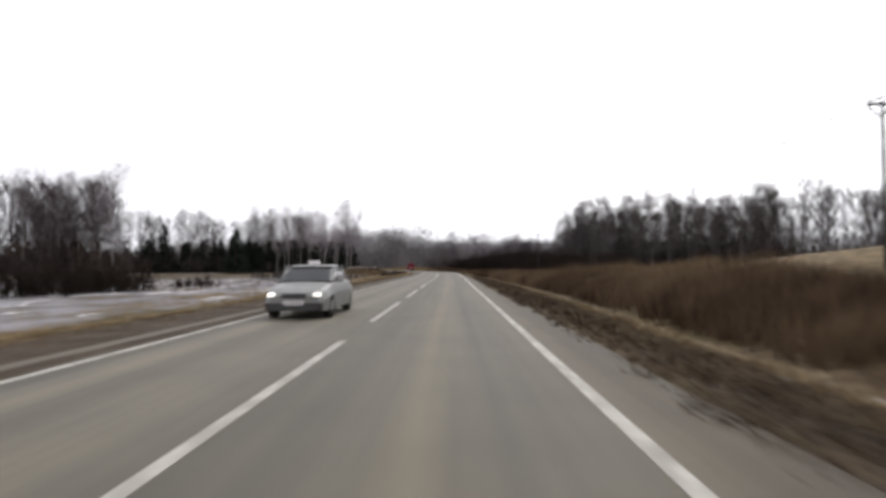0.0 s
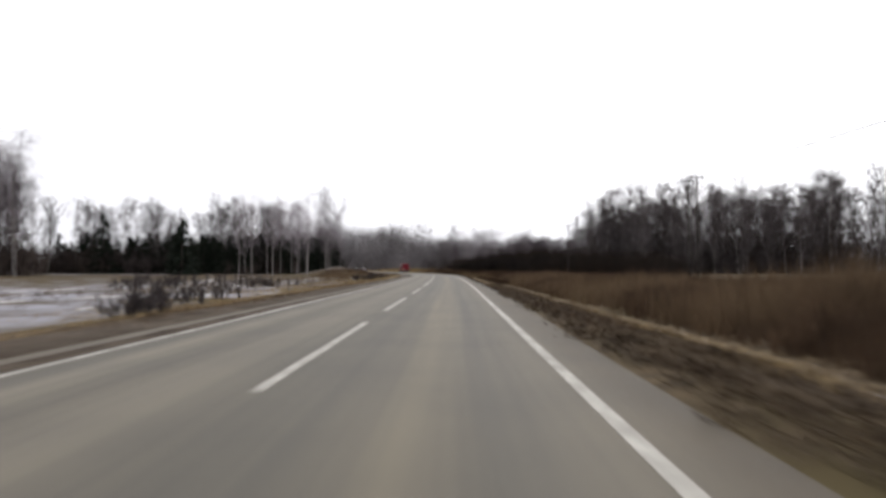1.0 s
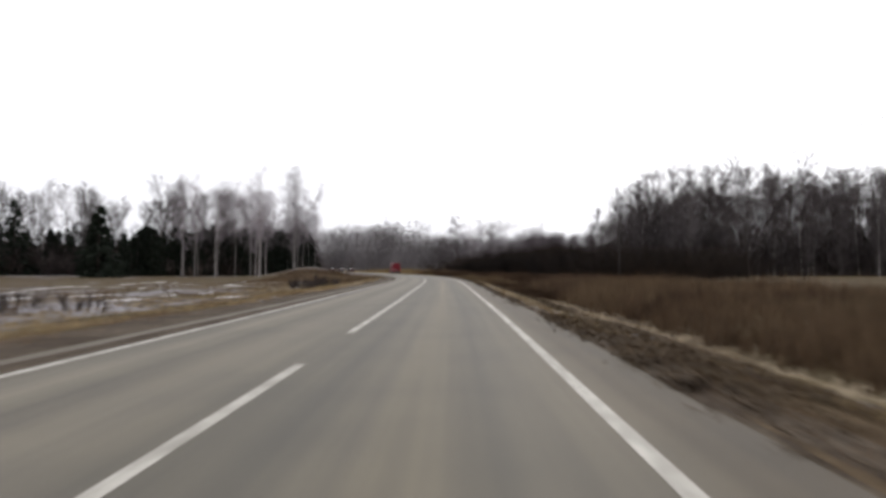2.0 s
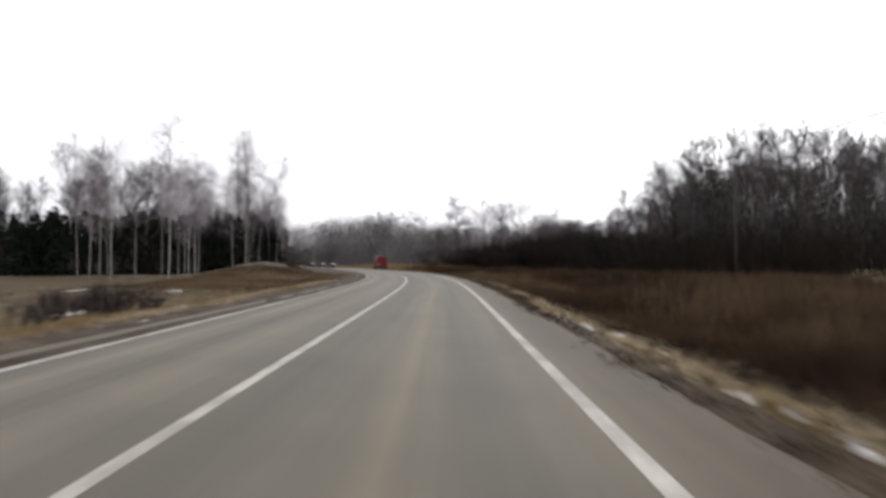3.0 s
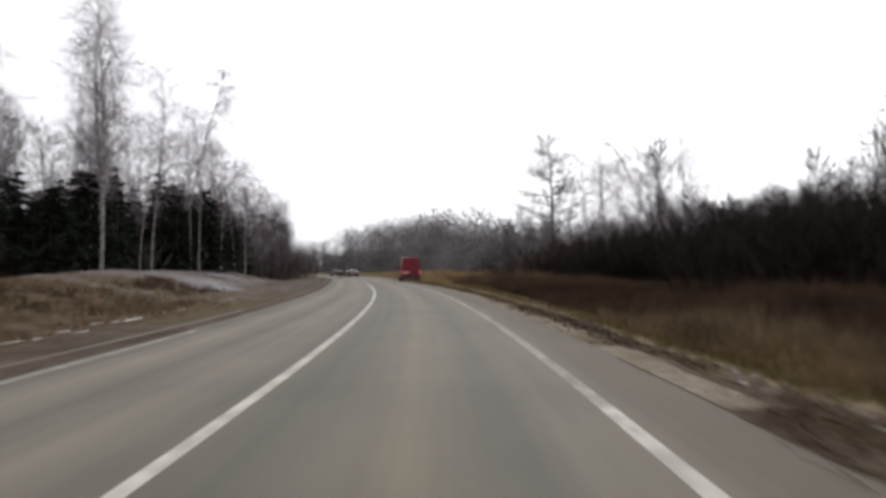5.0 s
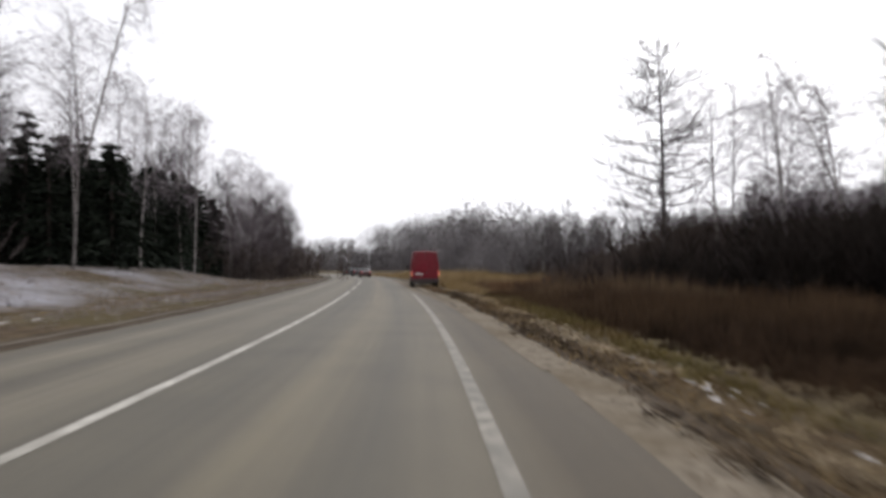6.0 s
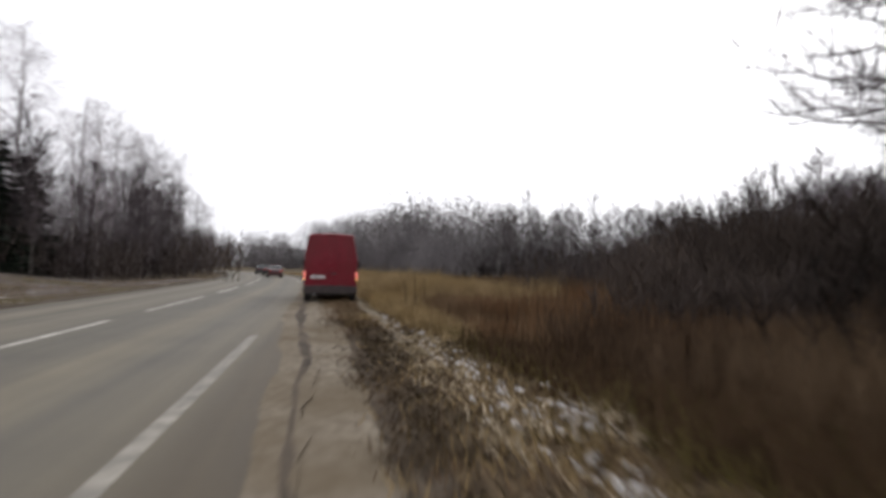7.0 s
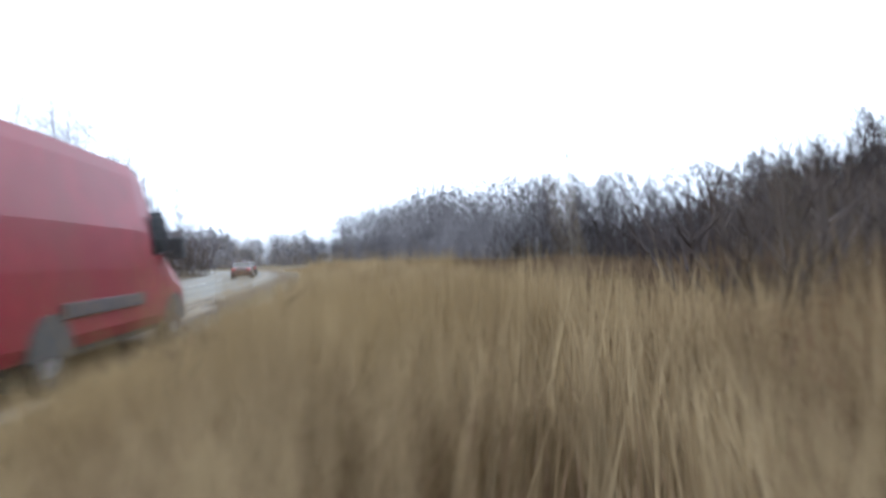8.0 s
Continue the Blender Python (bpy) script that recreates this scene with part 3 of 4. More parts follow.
FAR_BIRCHES = [bare_tree("birch", 25, 19, 0.2, 44, 0.2, 57, 0.12, radius=0.12, bend=0.02, subs=4, twigs=4, fine=0.038, wavy=0.025, erect=0.4, leafless=HALF_HAZED_TWIGS),
               bare_tree("birch", 26, 17, 0.16, 44, 0.22, 55, 0.12, radius=0.12, bend=0.03, subs=4, twigs=4, fine=0.038, wavy=0.025, erect=0.4, leafless=HALF_HAZED_TWIGS)]
SPRUCES = [spruce("spruce", 41, 9, 0.24), spruce("spruce", 42, 7, 0.28), spruce("spruce", 43, 11, 0.21)]
LABELS = {"birch": ("tall leafless birch with a pale trunk", "birch tree"), "alder": ("dark leafless alder with a dense crown", "tree"),
          "aspen": ("slim leafless aspen with upright grey branches", "aspen tree"),
          "spruce": ("dark green spruce among bare trees", "spruce tree")}
TALL = {o.name: h for o, h in zip(BIRCHES + ALDERS + ASPENS + FAR_ALDERS + FAR_BIRCHES + SPRUCES, (20, 18, 21, 16, 14, 12, 17, 18, 16, 15, 17, 19, 17, 9, 7, 11))}
used = set()


def spruce_belt(x0, y0, x1, y1, deep, count, low, high):
    """The far belt of spruces as one mesh of trunks and needle sprays."""
    rnd = random.Random(66)
    allv, allf, kinds, base = [], [], [], 0
    for i in range(count):
        src = rnd.choice(SPRUCES)
        k = rnd.uniform(low, high) / TALL[src.name]
        u, d = (i + rnd.uniform(-0.3, 1.3)) / count, deep * rnd.random() ** 1.4
        m = pose(x0 + (x1 - x0) * u, y0 + (y1 - y0) * u + d, -0.3, 0, 0, rnd.uniform(0, 360)) @ Matrix.Diagonal((k ** 0.7, k ** 0.7, k, 1))
        for kind, ch in enumerate(sorted(src.children, key=lambda c: c.name)):
            allv.extend((m @ v.co) for v in ch.data.vertices)
            allf.extend([base + j for j in f.vertices] for f in ch.data.polygons)
            kinds.extend([kind] * len(ch.data.polygons))
            base += len(ch.data.vertices)
    ob = solid("spruce_belt", allv, allf, NEEDLES)
    ob.data.materials.append(DARK_BARK)
    ob.data.polygons.foreach_set("material_index", kinds)
    return tagged(ob, "dark belt of spruces at the foot of the far birches", "spruces", kind="stuff")




def plant(stock, x, y, tall, group):
    src = R.choice(stock)
    natural = TALL[src.name]
    k = tall / natural
    w = k * R.uniform(0.9, 1.15) if k > 0.75 else k ** 0.6
    kind = src.name.split(".")[0]
    m = pose(x, y, height1(x, y), R.uniform(-2, 2), R.uniform(-2, 2), R.uniform(0, 360))
    if src.name in used:
        ob = copy_thing(src, m)
    else:
        used.add(src.name)
        ob = src
        ob.matrix_basis = m
    ob.scale = (w, w, k)
    return tagged(ob, *LABELS[kind], group)


def wood(x0, y0, x1, y1, deep, count, low, high, mix, group, far=False):
    """Trees behind an edge from one place to another, thicker near the edge; deep > 0 lies to the right of the edge's direction."""
    ex, ey = x1 - x0, y1 - y0
    ln = math.hypot(ex, ey)
    for i in range(count):
        u, d = (i + R.uniform(-0.3, 1.3)) / count, abs(deep) * R.random() ** 1.4
        sg = 1 if deep > 0 else -1
        x, y = x0 + ex * u + sg * ey / ln * d, y0 + ey * u - sg * ex / ln * d
        pick = R.random()
        if pick < mix[0]:
            plant(FAR_BIRCHES if far else BIRCHES, x, y, R.uniform(low, high), group)
        elif pick < mix[0] + mix[1]:
            plant(FAR_ALDERS if far else ALDERS if R.random() < 0.55 else ASPENS, x, y, R.uniform(low, high) * 0.85, group)
        else:
            plant(SPRUCES, x, y, R.uniform(0.32, 0.52) * high, group)


WL, WR = "trees of the wood beside the oncoming lane", "trees of the wood beyond the dead field"
BI, AL, SP = (1, 0), (0, 1), (0, 0)
wood(-124, 112, -82, 142, -30, 52, 21, 26, (0.35, 0.6), WL)
wood(-100, 132, -80, 143, -16, 20, 22, 26.5, (0.45, 0.5), WL)
wood(-75, 150, -105, 180, -25, 16, 17, 20, (0.6, 0.3), WL, True)
wood(-105, 186, -44, 182, -26, 52, 16.5, 20, (0.7, 0.3), WL, True)
wood(-40, 166, -27, 190, -20, 17, 14.5, 18.5, BI, WL)
wood(-60, 172, -31, 186, -9, 44, 17, 20, SP, WL)
wood(-48, 176, -32, 198, -14, 40, 16, 19, SP, WL)
wood(-28, 192, -33, 215, -25, 24, 11, 15, (0.95, 0.05), WL)
wood(-29, 196, -36, 218, -12, 30, 14, 18, SP, WL)
wood(-33, 215, -44, 255, -25, 40, 10, 14, (0.55, 0.45), WL)
wood(240, 190, 120, 202, 26, 52, 25, 31, (0.4, 0.6), WR, True)
wood(120, 202, 62, 197, 26, 56, 21.5, 27.5, (0.4, 0.6), WR, True)
wood(62, 197, 42, 196, 16, 20, 16, 23, (0.4, 0.6), WR, True)
wood(120, 200, 42, 194, 12, 48, 16, 22, AL, WR, True)
wood(150, 199, 100, 203, 22, 14, 25, 30, (0.3, 0.7), WR, True)
wood(43, 200, 50, 250, 20, 46, 15, 20, (0.5, 0.5), WR, True)
wood(50, 250, 52, 295, 20, 26, 16, 21, (0.3, 0.7), WR, True)
wood(20, 236, 27, 258, 22, 48, 10.5, 12.7, (0.3, 0.7), WR)
wood(25, 254, 34, 298, 16, 34, 12, 16, (0.35, 0.65), WR, True)
wood(38, 297, -9, 303, 12, 34, 12, 17, (0.5, 0.5), WR, True)
wood(-45, 257, -62, 296, -16, 24, 10, 14, (0.4, 0.6), WL, True)
wood(-40, 198, -58, 248, -16, 60, 19, 23, SP, WL)
wood(-31, 195, -42, 230, -8, 58, 16, 20, SP, WL)
wood(120, 203, 64, 198, 20, 22, 20, 25, (0.3, 0.7), WR, True)
wood(-50, 186, -34, 200, -9, 30, 15, 19, SP, WL)
spruce_belt(-105, 184, -44, 181, 14, 96, 6.5, 11.5)
for tx, ty, th in ((-85.1, 179.5, 15.5), (-56, 159, 12.2), (-57.5, 161, 10.5)):
    plant(SPRUCES, tx, ty, th, WL)
# single trees that stand out of the woods
for tx, ty, th in ((-31.9, 186.4, 19), (-29.9, 183.8, 17.5), (-43.8, 163.2, 17.3), (-78.5, 140.4, 26.5), (-80, 143, 25), (-82, 141, 24), (-47.5, 252, 17), (-49.5, 255, 16.5), (-46, 249, 16), (-62, 297, 13), (-64, 303, 13.5)):
    plant(BIRCHES, tx, ty, th, WL)
for tx, ty, th in ((49, 183.4, 21.5), (50.4, 185, 20.0), (47.6, 185, 19.0), (47.4, 197.9, 22.5), (49.5, 194, 23), (52.9, 235.7, 24), (45.4, 244, 18.5), (62, 196, 22), (60, 199, 23.5), (106, 204, 28), (112, 206, 27)):
    plant(FAR_ALDERS, tx, ty, th, WR)
for tx, ty, th in ((-27.4, 152.4, 16.4), (-35.5, 156, 15), (-29, 158, 13), (-31, 167, 12), (-26.1, 166.9, 11.5), (6, 201, 11.6), (10.5, 206, 11.5),
                   (7.6, 204, 12.4), (9.0, 200.5, 11.2), (12.6, 203, 12), (14.2, 199, 12.6), (11.4, 208, 13), (16.5, 205, 12.4), (6.8, 193.5, 10.2)):
    plant(BIRCHES, tx, ty, th, WL if tx < 0 else WR)

for tx, ty, th in ((-53, 241, 24), (-54.5, 238, 24), (-57, 246, 24), (-49.5, 247, 17), (-60, 240, 25), (-53, 250, 20), (-44.5, 251, 15.5), (-48, 263, 16), (-51, 268, 15.5), (-54, 275, 14.5), (-46, 243, 17.5), (-47.5, 248, 18), (-44.5, 238, 15), (-56, 232, 25), (-62, 233, 26)):
    plant(BIRCHES, tx, ty, th, WL)
wood(9, 207, 26, 211, -9, 26, 11, 13, SP, WR)
plant(ASPENS, 10.2, 190.4, 10.4, WR)

crest = bare_tree("birch", 55, 20.6, 0.26, 84, 0.15, 66, 0.25, radius=0.15, bend=0.02, subs=7, twigs=7, fine=0.013)
crest.matrix_basis = pose(-30.8, 185, height1(-30.8, 185))
tagged(crest, "tallest leafless birch of the clump with a dense crown", "birch tree", WL)

# the slanting birch at the end of the clump, and the tiered tree that stands alone beside the road
slant = bare_tree("birch", 52, 19.6, 0.35, 40, 0.13, 50, 0.6, radius=0.12, bend=0.02, subs=6, twigs=8, lean=(0.22, 0))
slant.matrix_basis = pose(-33.2, 199.5, height1(-33.2, 199.5))
tagged(slant, "slender leafless birch arching out of the clump", "birch tree", WL)
big = bare_tree("larch", 51, 13.35, 0.27, 76, 0.25, 6, -0.12, DARK_BARK, 0.15, 0.012, 20, 6, 0.013, 0.08, round_top=False, knots=8, wavy=0.05, twig_len=(0.3, 0.75))
big.matrix_basis = pose(2.7, 198.4, height1(2.7, 198.4), 0, 0, 40)
second_slant = bare_tree("birch", 53, 12.6, 0.4, 26, 0.13, 50, 0.3, radius=0.09, bend=0.015, subs=6, twigs=8, lean=(-0.34, 0))
second_slant.matrix_basis = pose(12.3, 199, height1(12.3, 199))
third_slant = bare_tree("birch", 54, 13, 0.4, 26, 0.12, 50, 0.3, radius=0.1, bend=0.015, subs=6, twigs=8, lean=(-0.14, 0))
third_slant.matrix_basis = pose(15, 206.7, height1(15, 206.7))
tagged(third_slant, "pale leafless birch leaning out of the dark shrubs", "birch tree", WR)
tagged(second_slant, "slim leafless birch leaning over the shrubs", "birch tree", WR)
tagged(big, "tall bare larch with tiered spreading branches beside the ditch", "larch tree")


def far_wood():
    """Distant bare woods all round: thin trunks and fans of twigs in one sheet of small pieces, haze put into their
    colour.
    """
    rnd = random.Random(61)
    v, f = [], []

    def tree(x, y, tall):
        b = Vector((x, y, 0))
        near = y < 400
        twig(v, f, b + Vector((0, 0, -0.5)), Vector((rnd.uniform(-0.04, 0.04), rnd.uniform(-0.04, 0.04), 1)), tall * 0.98, 0.3, rnd)
        for _ in range(160 if near else 95):
            h = tall * (0.03 + 0.86 * rnd.betavariate(1.9, 2.1))
            w = tall * 0.21 * math.sin(math.pi * min(0.97, (h / tall) * 0.8 + 0.16))
            p = b + Vector((rnd.gauss(0, w * 0.5), rnd.gauss(0, w * 0.5), h))
            d = Vector((rnd.uniform(-0.7, 0.7), rnd.uniform(-0.7, 0.7), rnd.uniform(0.1, 1))).normalized()
            ln = min(rnd.uniform(1.0, 2.4) if near else rnd.uniform(1.5, 3.5), (tall - h) * 1.2 + 0.5)
            twig(v, f, p, d, ln, rnd.uniform(0.07, 0.17) if near else rnd.uniform(0.16, 0.5), rnd)

    def mass(x0, y0, x1, y1, deep, count, low, high):
        ln = math.hypot(x1 - x0, y1 - y0)
        for _ in range(count):
            u, d = rnd.random(), rnd.random() * deep
            x, y = x0 + (x1 - x0) * u + (y1 - y0) / ln * d, y0 + (y1 - y0) * u - (x1 - x0) / ln * d
            tree(x, y, rnd.uniform(low, high))
            for _ in range(2):
                bx, by, bh = x + rnd.gauss(0, 4), y + rnd.gauss(0, 4), rnd.uniform(0.25, 0.5) * low
                for _ in range(40):
                    twig(v, f, Vector((bx + rnd.gauss(0, 1.4), by + rnd.gauss(0, 1.4), rnd.uniform(0, bh * 0.7) - 0.3)),
                         Vector((rnd.uniform(-0.5, 0.5), rnd.uniform(-0.5, 0.5), 1)).normalized(), bh * 0.5, rnd.uniform(0.06, 0.2), rnd)

    mass(50, 300, -10, 306, 24, 70, 13.5, 17.5)
    mass(-9, 306, -35, 384, 26, 90, 15, 21)
    mass(-36, 386, -80, 520, 30, 120, 29, 37)
    mass(-50, 262, -88, 330, -30, 80, 14, 21)
    mass(-88, 330, -168, 396, -30, 80, 14, 22)
    mass(-106, 393, -190, 560, -30, 80, 16, 22)
    mass(-168, 655, -78, 524, -40, 210, 40, 46)
    mass(-300, 600, -168, 660, -50, 170, 25, 36)
    mass(-480, 520, -300, 600, -50, 90, 18, 26)
    mass(-60, 560, 330, 400, -60, 400, 24, 32)
    mass(-190, 480, -92, 500, -30, 90, 12, 17)
    mass(-128, 478, -112, 482, -8, 9, 20, 23)
    for i in range(330):
        a = 2 * math.pi * i / 330
        x, y = 330 * math.cos(a) * rnd.uniform(1, 1.2), 100 + 330 * math.sin(a) * rnd.uniform(1, 1.2)
        if y < 330 and not (abs(x) < 20):
            tree(x, y, rnd.uniform(14, 22))
    return tagged(solid("far_wood", v, f, HAZED_TWIGS), "distant leafless wood on the horizon, grey-brown with painted haze", "far woods", kind="stuff")


far_wood()


def thicket(name, zones, seed, label, material=None, wide_twig=0.055, stems=9, shoots=12):
    """Bare shrubs: bundles of thin upright stems with side twigs, over patches given by their corners, count and height."""
    rnd = random.Random(seed)
    v, f = [], []
    xs, ys, hs = [], [], []
    for (ax, ay, bx, by, wide, count, low, high) in zones:
        ex, ey = bx - ax, by - ay
        ln = math.hypot(ex, ey)
        for _ in range(count):
            u, d = rnd.random(), rnd.random() * wide
            u += rnd.gauss(0, 0.05)
            d += rnd.gauss(0, 0.22) * abs(wide)
            xs.append(ax + ex * u + ey / ln * d)
            ys.append(ay + ey * u - ex / ln * d)
            hs.append(rnd.uniform(low, high))
    zs = height(xs, ys)
    for x, y, z, h in zip(xs, ys, zs, hs):
        for _ in range(stems):
            d = Vector((rnd.gauss(0, 0.3), rnd.gauss(0, 0.3), 1)).normalized()
            p = Vector((x + rnd.gauss(0, 0.4), y + rnd.gauss(0, 0.4), z - 0.1))
            ln = h * rnd.uniform(0.6, 1.05)
            twig(v, f, p, d, ln, 0.06, rnd)
            for _ in range(shoots):
                q = p + d * ln * rnd.uniform(0.15, 0.95)
                twig(v, f, q, (d + Vector((rnd.gauss(0, 0.5), rnd.gauss(0, 0.5), 0.2))).normalized(), rnd.uniform(0.3, 0.26 * h + 0.4), wide_twig, rnd)
    return tagged(solid(name, v, f, material or THICKET), label, "shrubs", kind="stuff")


thicket("undergrowth", [(-122, 112, -78, 140, -12, 300, 5, 10), (-105, 186, -46, 183, -12, 260, 4, 7), (-46, 172, -30, 194, -12, 60, 2.0, 4.0),
                        (-38, 222, -46, 255, -18, 300, 2.5, 5.5), (-43, 255, -62, 296, -14, 120, 4, 8)], 71, "dense bare undergrowth along the edge of the wood", None, 0.08, 9, 10)
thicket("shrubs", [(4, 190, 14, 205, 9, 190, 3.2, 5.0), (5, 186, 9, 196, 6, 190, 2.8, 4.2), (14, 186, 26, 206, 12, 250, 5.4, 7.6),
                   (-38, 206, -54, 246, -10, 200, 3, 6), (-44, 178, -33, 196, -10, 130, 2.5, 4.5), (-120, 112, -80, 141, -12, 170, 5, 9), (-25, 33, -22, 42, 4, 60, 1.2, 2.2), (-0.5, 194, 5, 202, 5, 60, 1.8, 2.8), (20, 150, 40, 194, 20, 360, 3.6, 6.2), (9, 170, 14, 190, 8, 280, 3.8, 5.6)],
        72, "dense leafless shrubs behind the verge, near black with painted shade", SHADED_THICKET, 0.05, 9, 13)
thicket("wood_foot_shrubs", [(-118, 181, -46, 180, -9, 260, 4, 8), (-126, 110, -80, 140, -9, 160, 5, 10), (-96, 160, -110, 180, -14, 70, 5, 9)], 78, "tangle of shrubs at the foot of the birches, painted in half shade", HALF_SHADED_THICKET, 0.09, 9, 11)
thicket("dusky_shrubs", [(12, 206, 24, 226, 14, 230, 4.0, 6.0), (3, 203, 16, 206, 6, 200, 3.2, 4.6), (3, 208, 9, 226, 6, 170, 3.6, 5.3), (14, 222, 26, 254, 18, 420, 3.4, 6.6), (22, 236, 30, 262, 16, 240, 6, 9.5), (13, 263, 30, 263, 8, 140, 8.5, 12.5)], 77, "leafless shrubs behind the dead reeds, painted in half shade", HALF_SHADED_THICKET, 0.05, 9, 13)
thicket("brown_shrubs", [(-1, 210, 5, 232, 6, 170, 1.6, 3.0), (2, 228, 12, 262, 8, 200, 2.6, 4.6), (-3, 201, 3, 212, 5, 90, 1.1, 2.0)], 76, "dense brown leafless shrubs behind the reeds", None, 0.05, 9, 13)
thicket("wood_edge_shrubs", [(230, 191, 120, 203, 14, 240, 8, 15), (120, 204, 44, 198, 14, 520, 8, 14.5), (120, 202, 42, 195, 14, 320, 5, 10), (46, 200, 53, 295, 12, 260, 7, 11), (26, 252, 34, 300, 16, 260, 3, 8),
                             (43, 198, 50, 295, 12, 260, 4, 8), (50, 296, -10, 305, 14, 300, 4, 8)], 74, "bare brown shrubs along the foot of the wood, haze and shade painted in", HAZE_SHADE_THICKET, 0.11, 8, 9)
thicket("field_edge_shrubs", [(0, 226, 10, 300, 12, 240, 2, 5)], 75, "bare brown shrubs at the edge of the dead field", HAZE_SHADE_THICKET, 0.045, 9, 14)
thicket("field_bushes", [(-8.5, 50, -9.5, 53, 2, 4, 0.6, 1.0), (-10, 58, -12, 61, 3, 5, 0.6, 1.1), (-16, 44, -22, 48, 4, 6, 0.6, 1.1), (-13, 78, -17, 84, 4, 7, 0.6, 1.2), (-9, 106, -12, 112, 3, 8, 0.6, 1.1),
                         (-20, 70, -30, 90, 8, 12, 0.7, 1.3)], 73, "low bare bushes standing in the frosty field", HAZE_SHADE_THICKET)


def grass(name, spots, seed, material, label, low, high, width, splay):
    """Blades as slim triangles, leaning at random; spots: s range, offset range, number of tufts, blades in a tuft."""
    rnd = np.random.RandomState(seed)
    allv = []
    for (s0, s1, o0, o1, tufts, blades) in spots:
        ss, oo = rnd.uniform(s0, s1, tufts) + rnd.normal(0, 1.2, tufts), rnd.uniform(o0, o1, tufts) + np.abs(rnd.normal(0, 0.06 * abs(o1 - o0), tufts)) * (1 if o1 > 0 else -1)
        keep = wave(ss * 1.1 + 5, oo * 1.7) + rnd.normal(0, 0.35, tufts) > -0.8
        ss, oo = ss[keep], oo[keep]
        tufts = len(ss)
        x, y, _ = on_road(ss, oo)
        n = tufts * blades
        x, y = np.repeat(x, blades) + rnd.normal(0, 0.14, n), np.repeat(y, blades) + rnd.normal(0, 0.14, n)
        z = height(x, y) - 0.03
        h = rnd.uniform(low, high, n) * np.repeat(rnd.uniform(0.5, 1.0, tufts) * (0.72 + 0.3 * wave(ss * 0.45, oo * 0.8) + 0.2 * wave(ss * 1.6, oo * 2.1 + 3)), blades)
        a = rnd.uniform(0, 2 * np.pi, n)
        w = width * rnd.uniform(0.6, 1.2, n) / 2
        lx, ly = rnd.normal(0, splay, n) * h, rnd.normal(0, splay, n) * h
        p0 = np.stack([x - np.cos(a) * w, y - np.sin(a) * w, z], 1)
        p1 = np.stack([x + np.cos(a) * w, y + np.sin(a) * w, z], 1)
        p2 = np.stack([x + lx, y + ly, z + h], 1)
        allv.append(np.stack([p0, p1, p2], 1).reshape(-1, 3))
    v = np.concatenate(allv)
    f = np.arange(len(v)).reshape(-1, 3)
    return tagged(solid(name, v.tolist(), f.tolist(), material), label, "grass", kind="stuff")


grass("dark_verge_grass", [(-5, 80, 4.75, 6.3, 3000, 8), (80, 145, 4.7, 5.0, 600, 8), (140, 170, 4.75, 6.3, 1300, 8), (160, 200, 5.15, 6.5, 1900, 8), (198, 214, 4.8, 5.95, 1500, 8), (190, 206, 6.9, 9.5, 700, 8), (-5, 170, -7.0, -5.2, 3000, 7)],
      80, WEEDS, "short dark brown dead grass creeping over the road's edge", 0.06, 0.26, 0.03, 0.6)
grass("dry_grass", [(-5, 72, 6.4, 7.4, 1500, 8), (76, 138, 5.1, 5.5, 700, 8), (85, 130, -6.5, -5.4, 900, 7), (184, 200, 6.3, 7.1, 250, 8), (168, 202, 5.3, 6.3, 600, 8), (206, 250, 7.2, 12, 1800, 8), (-5, 120, -12, -6.2, 4000, 7), (120, 240, -13, -6.4, 1200, 7)],
      81, STRAW, "short straw-coloured dead grass on the verges", 0.1, 0.34, 0.03, 0.5)
grass("olive_grass", [(-5, 75, 6.0, 8.0, 1800, 8), (75, 140, 6.0, 8.2, 900, 8), (138, 188, 6.2, 7.2, 1200, 8), (186, 204, 6.5, 7.2, 600, 8), (80, 140, -14, -6.2, 1700, 7)],
      86, REED, "short olive-brown dead grass along the ditch", 0.1, 0.36, 0.03, 0.5)
grass("frosted_grass", [(174, 245, -16, -4.7, 6200, 7), (176, 230, -24, -14, 2200, 7)],
      89, FROSTED, "pale frosted dead grass on the low bank", 0.08, 0.32, 0.032, 0.55)
grass("tall_dry_grass", [(199.5, 218, 6.7, 7.9, 1500, 9), (208, 232, 9.5, 14, 2300, 9), (230, 300, 7.0, 16, 3000, 9), (138, 162, 7.2, 9.0, 500, 9)],
      82, STRAW, "tall pale dead grass beside the ditch", 0.4, 0.95, 0.03, 0.3)
grass("golden_reed_grass", [(206, 224, 8.2, 10.8, 3000, 9), (206.5, 228, 9.5, 13.0, 2300, 9), (216, 262, 7.2, 12, 3200, 9)],
      85, STRAW, "chest-high golden dead grass on the verge past the van", 1.2, 2.05, 0.034, 0.16)
grass("olive_reeds", [(204, 240, 12.0, 16, 1300, 9), (240, 300, 14, 34, 2000, 9), (124, 162, 6.9, 9.6, 1800, 9), (52, 105, 8.4, 14, 2000, 8), (60, 130, 13, 26, 2000, 8)],
      87, REED, "tall olive-brown dead reeds over the field", 0.7, 1.3, 0.04, 0.18)
grass("dead_weeds", [(8, 50, 8.2, 16, 6500, 8), (50, 112, 8.2, 13, 3000, 8), (50, 112, 13, 26, 2000, 8), (186, 197, 8.4, 14, 1600, 9), (206, 240, 13, 24, 3300, 9)],
      83, WEEDS, "dense brown dead weeds and reeds", 0.75, 1.8, 0.055, 0.18)
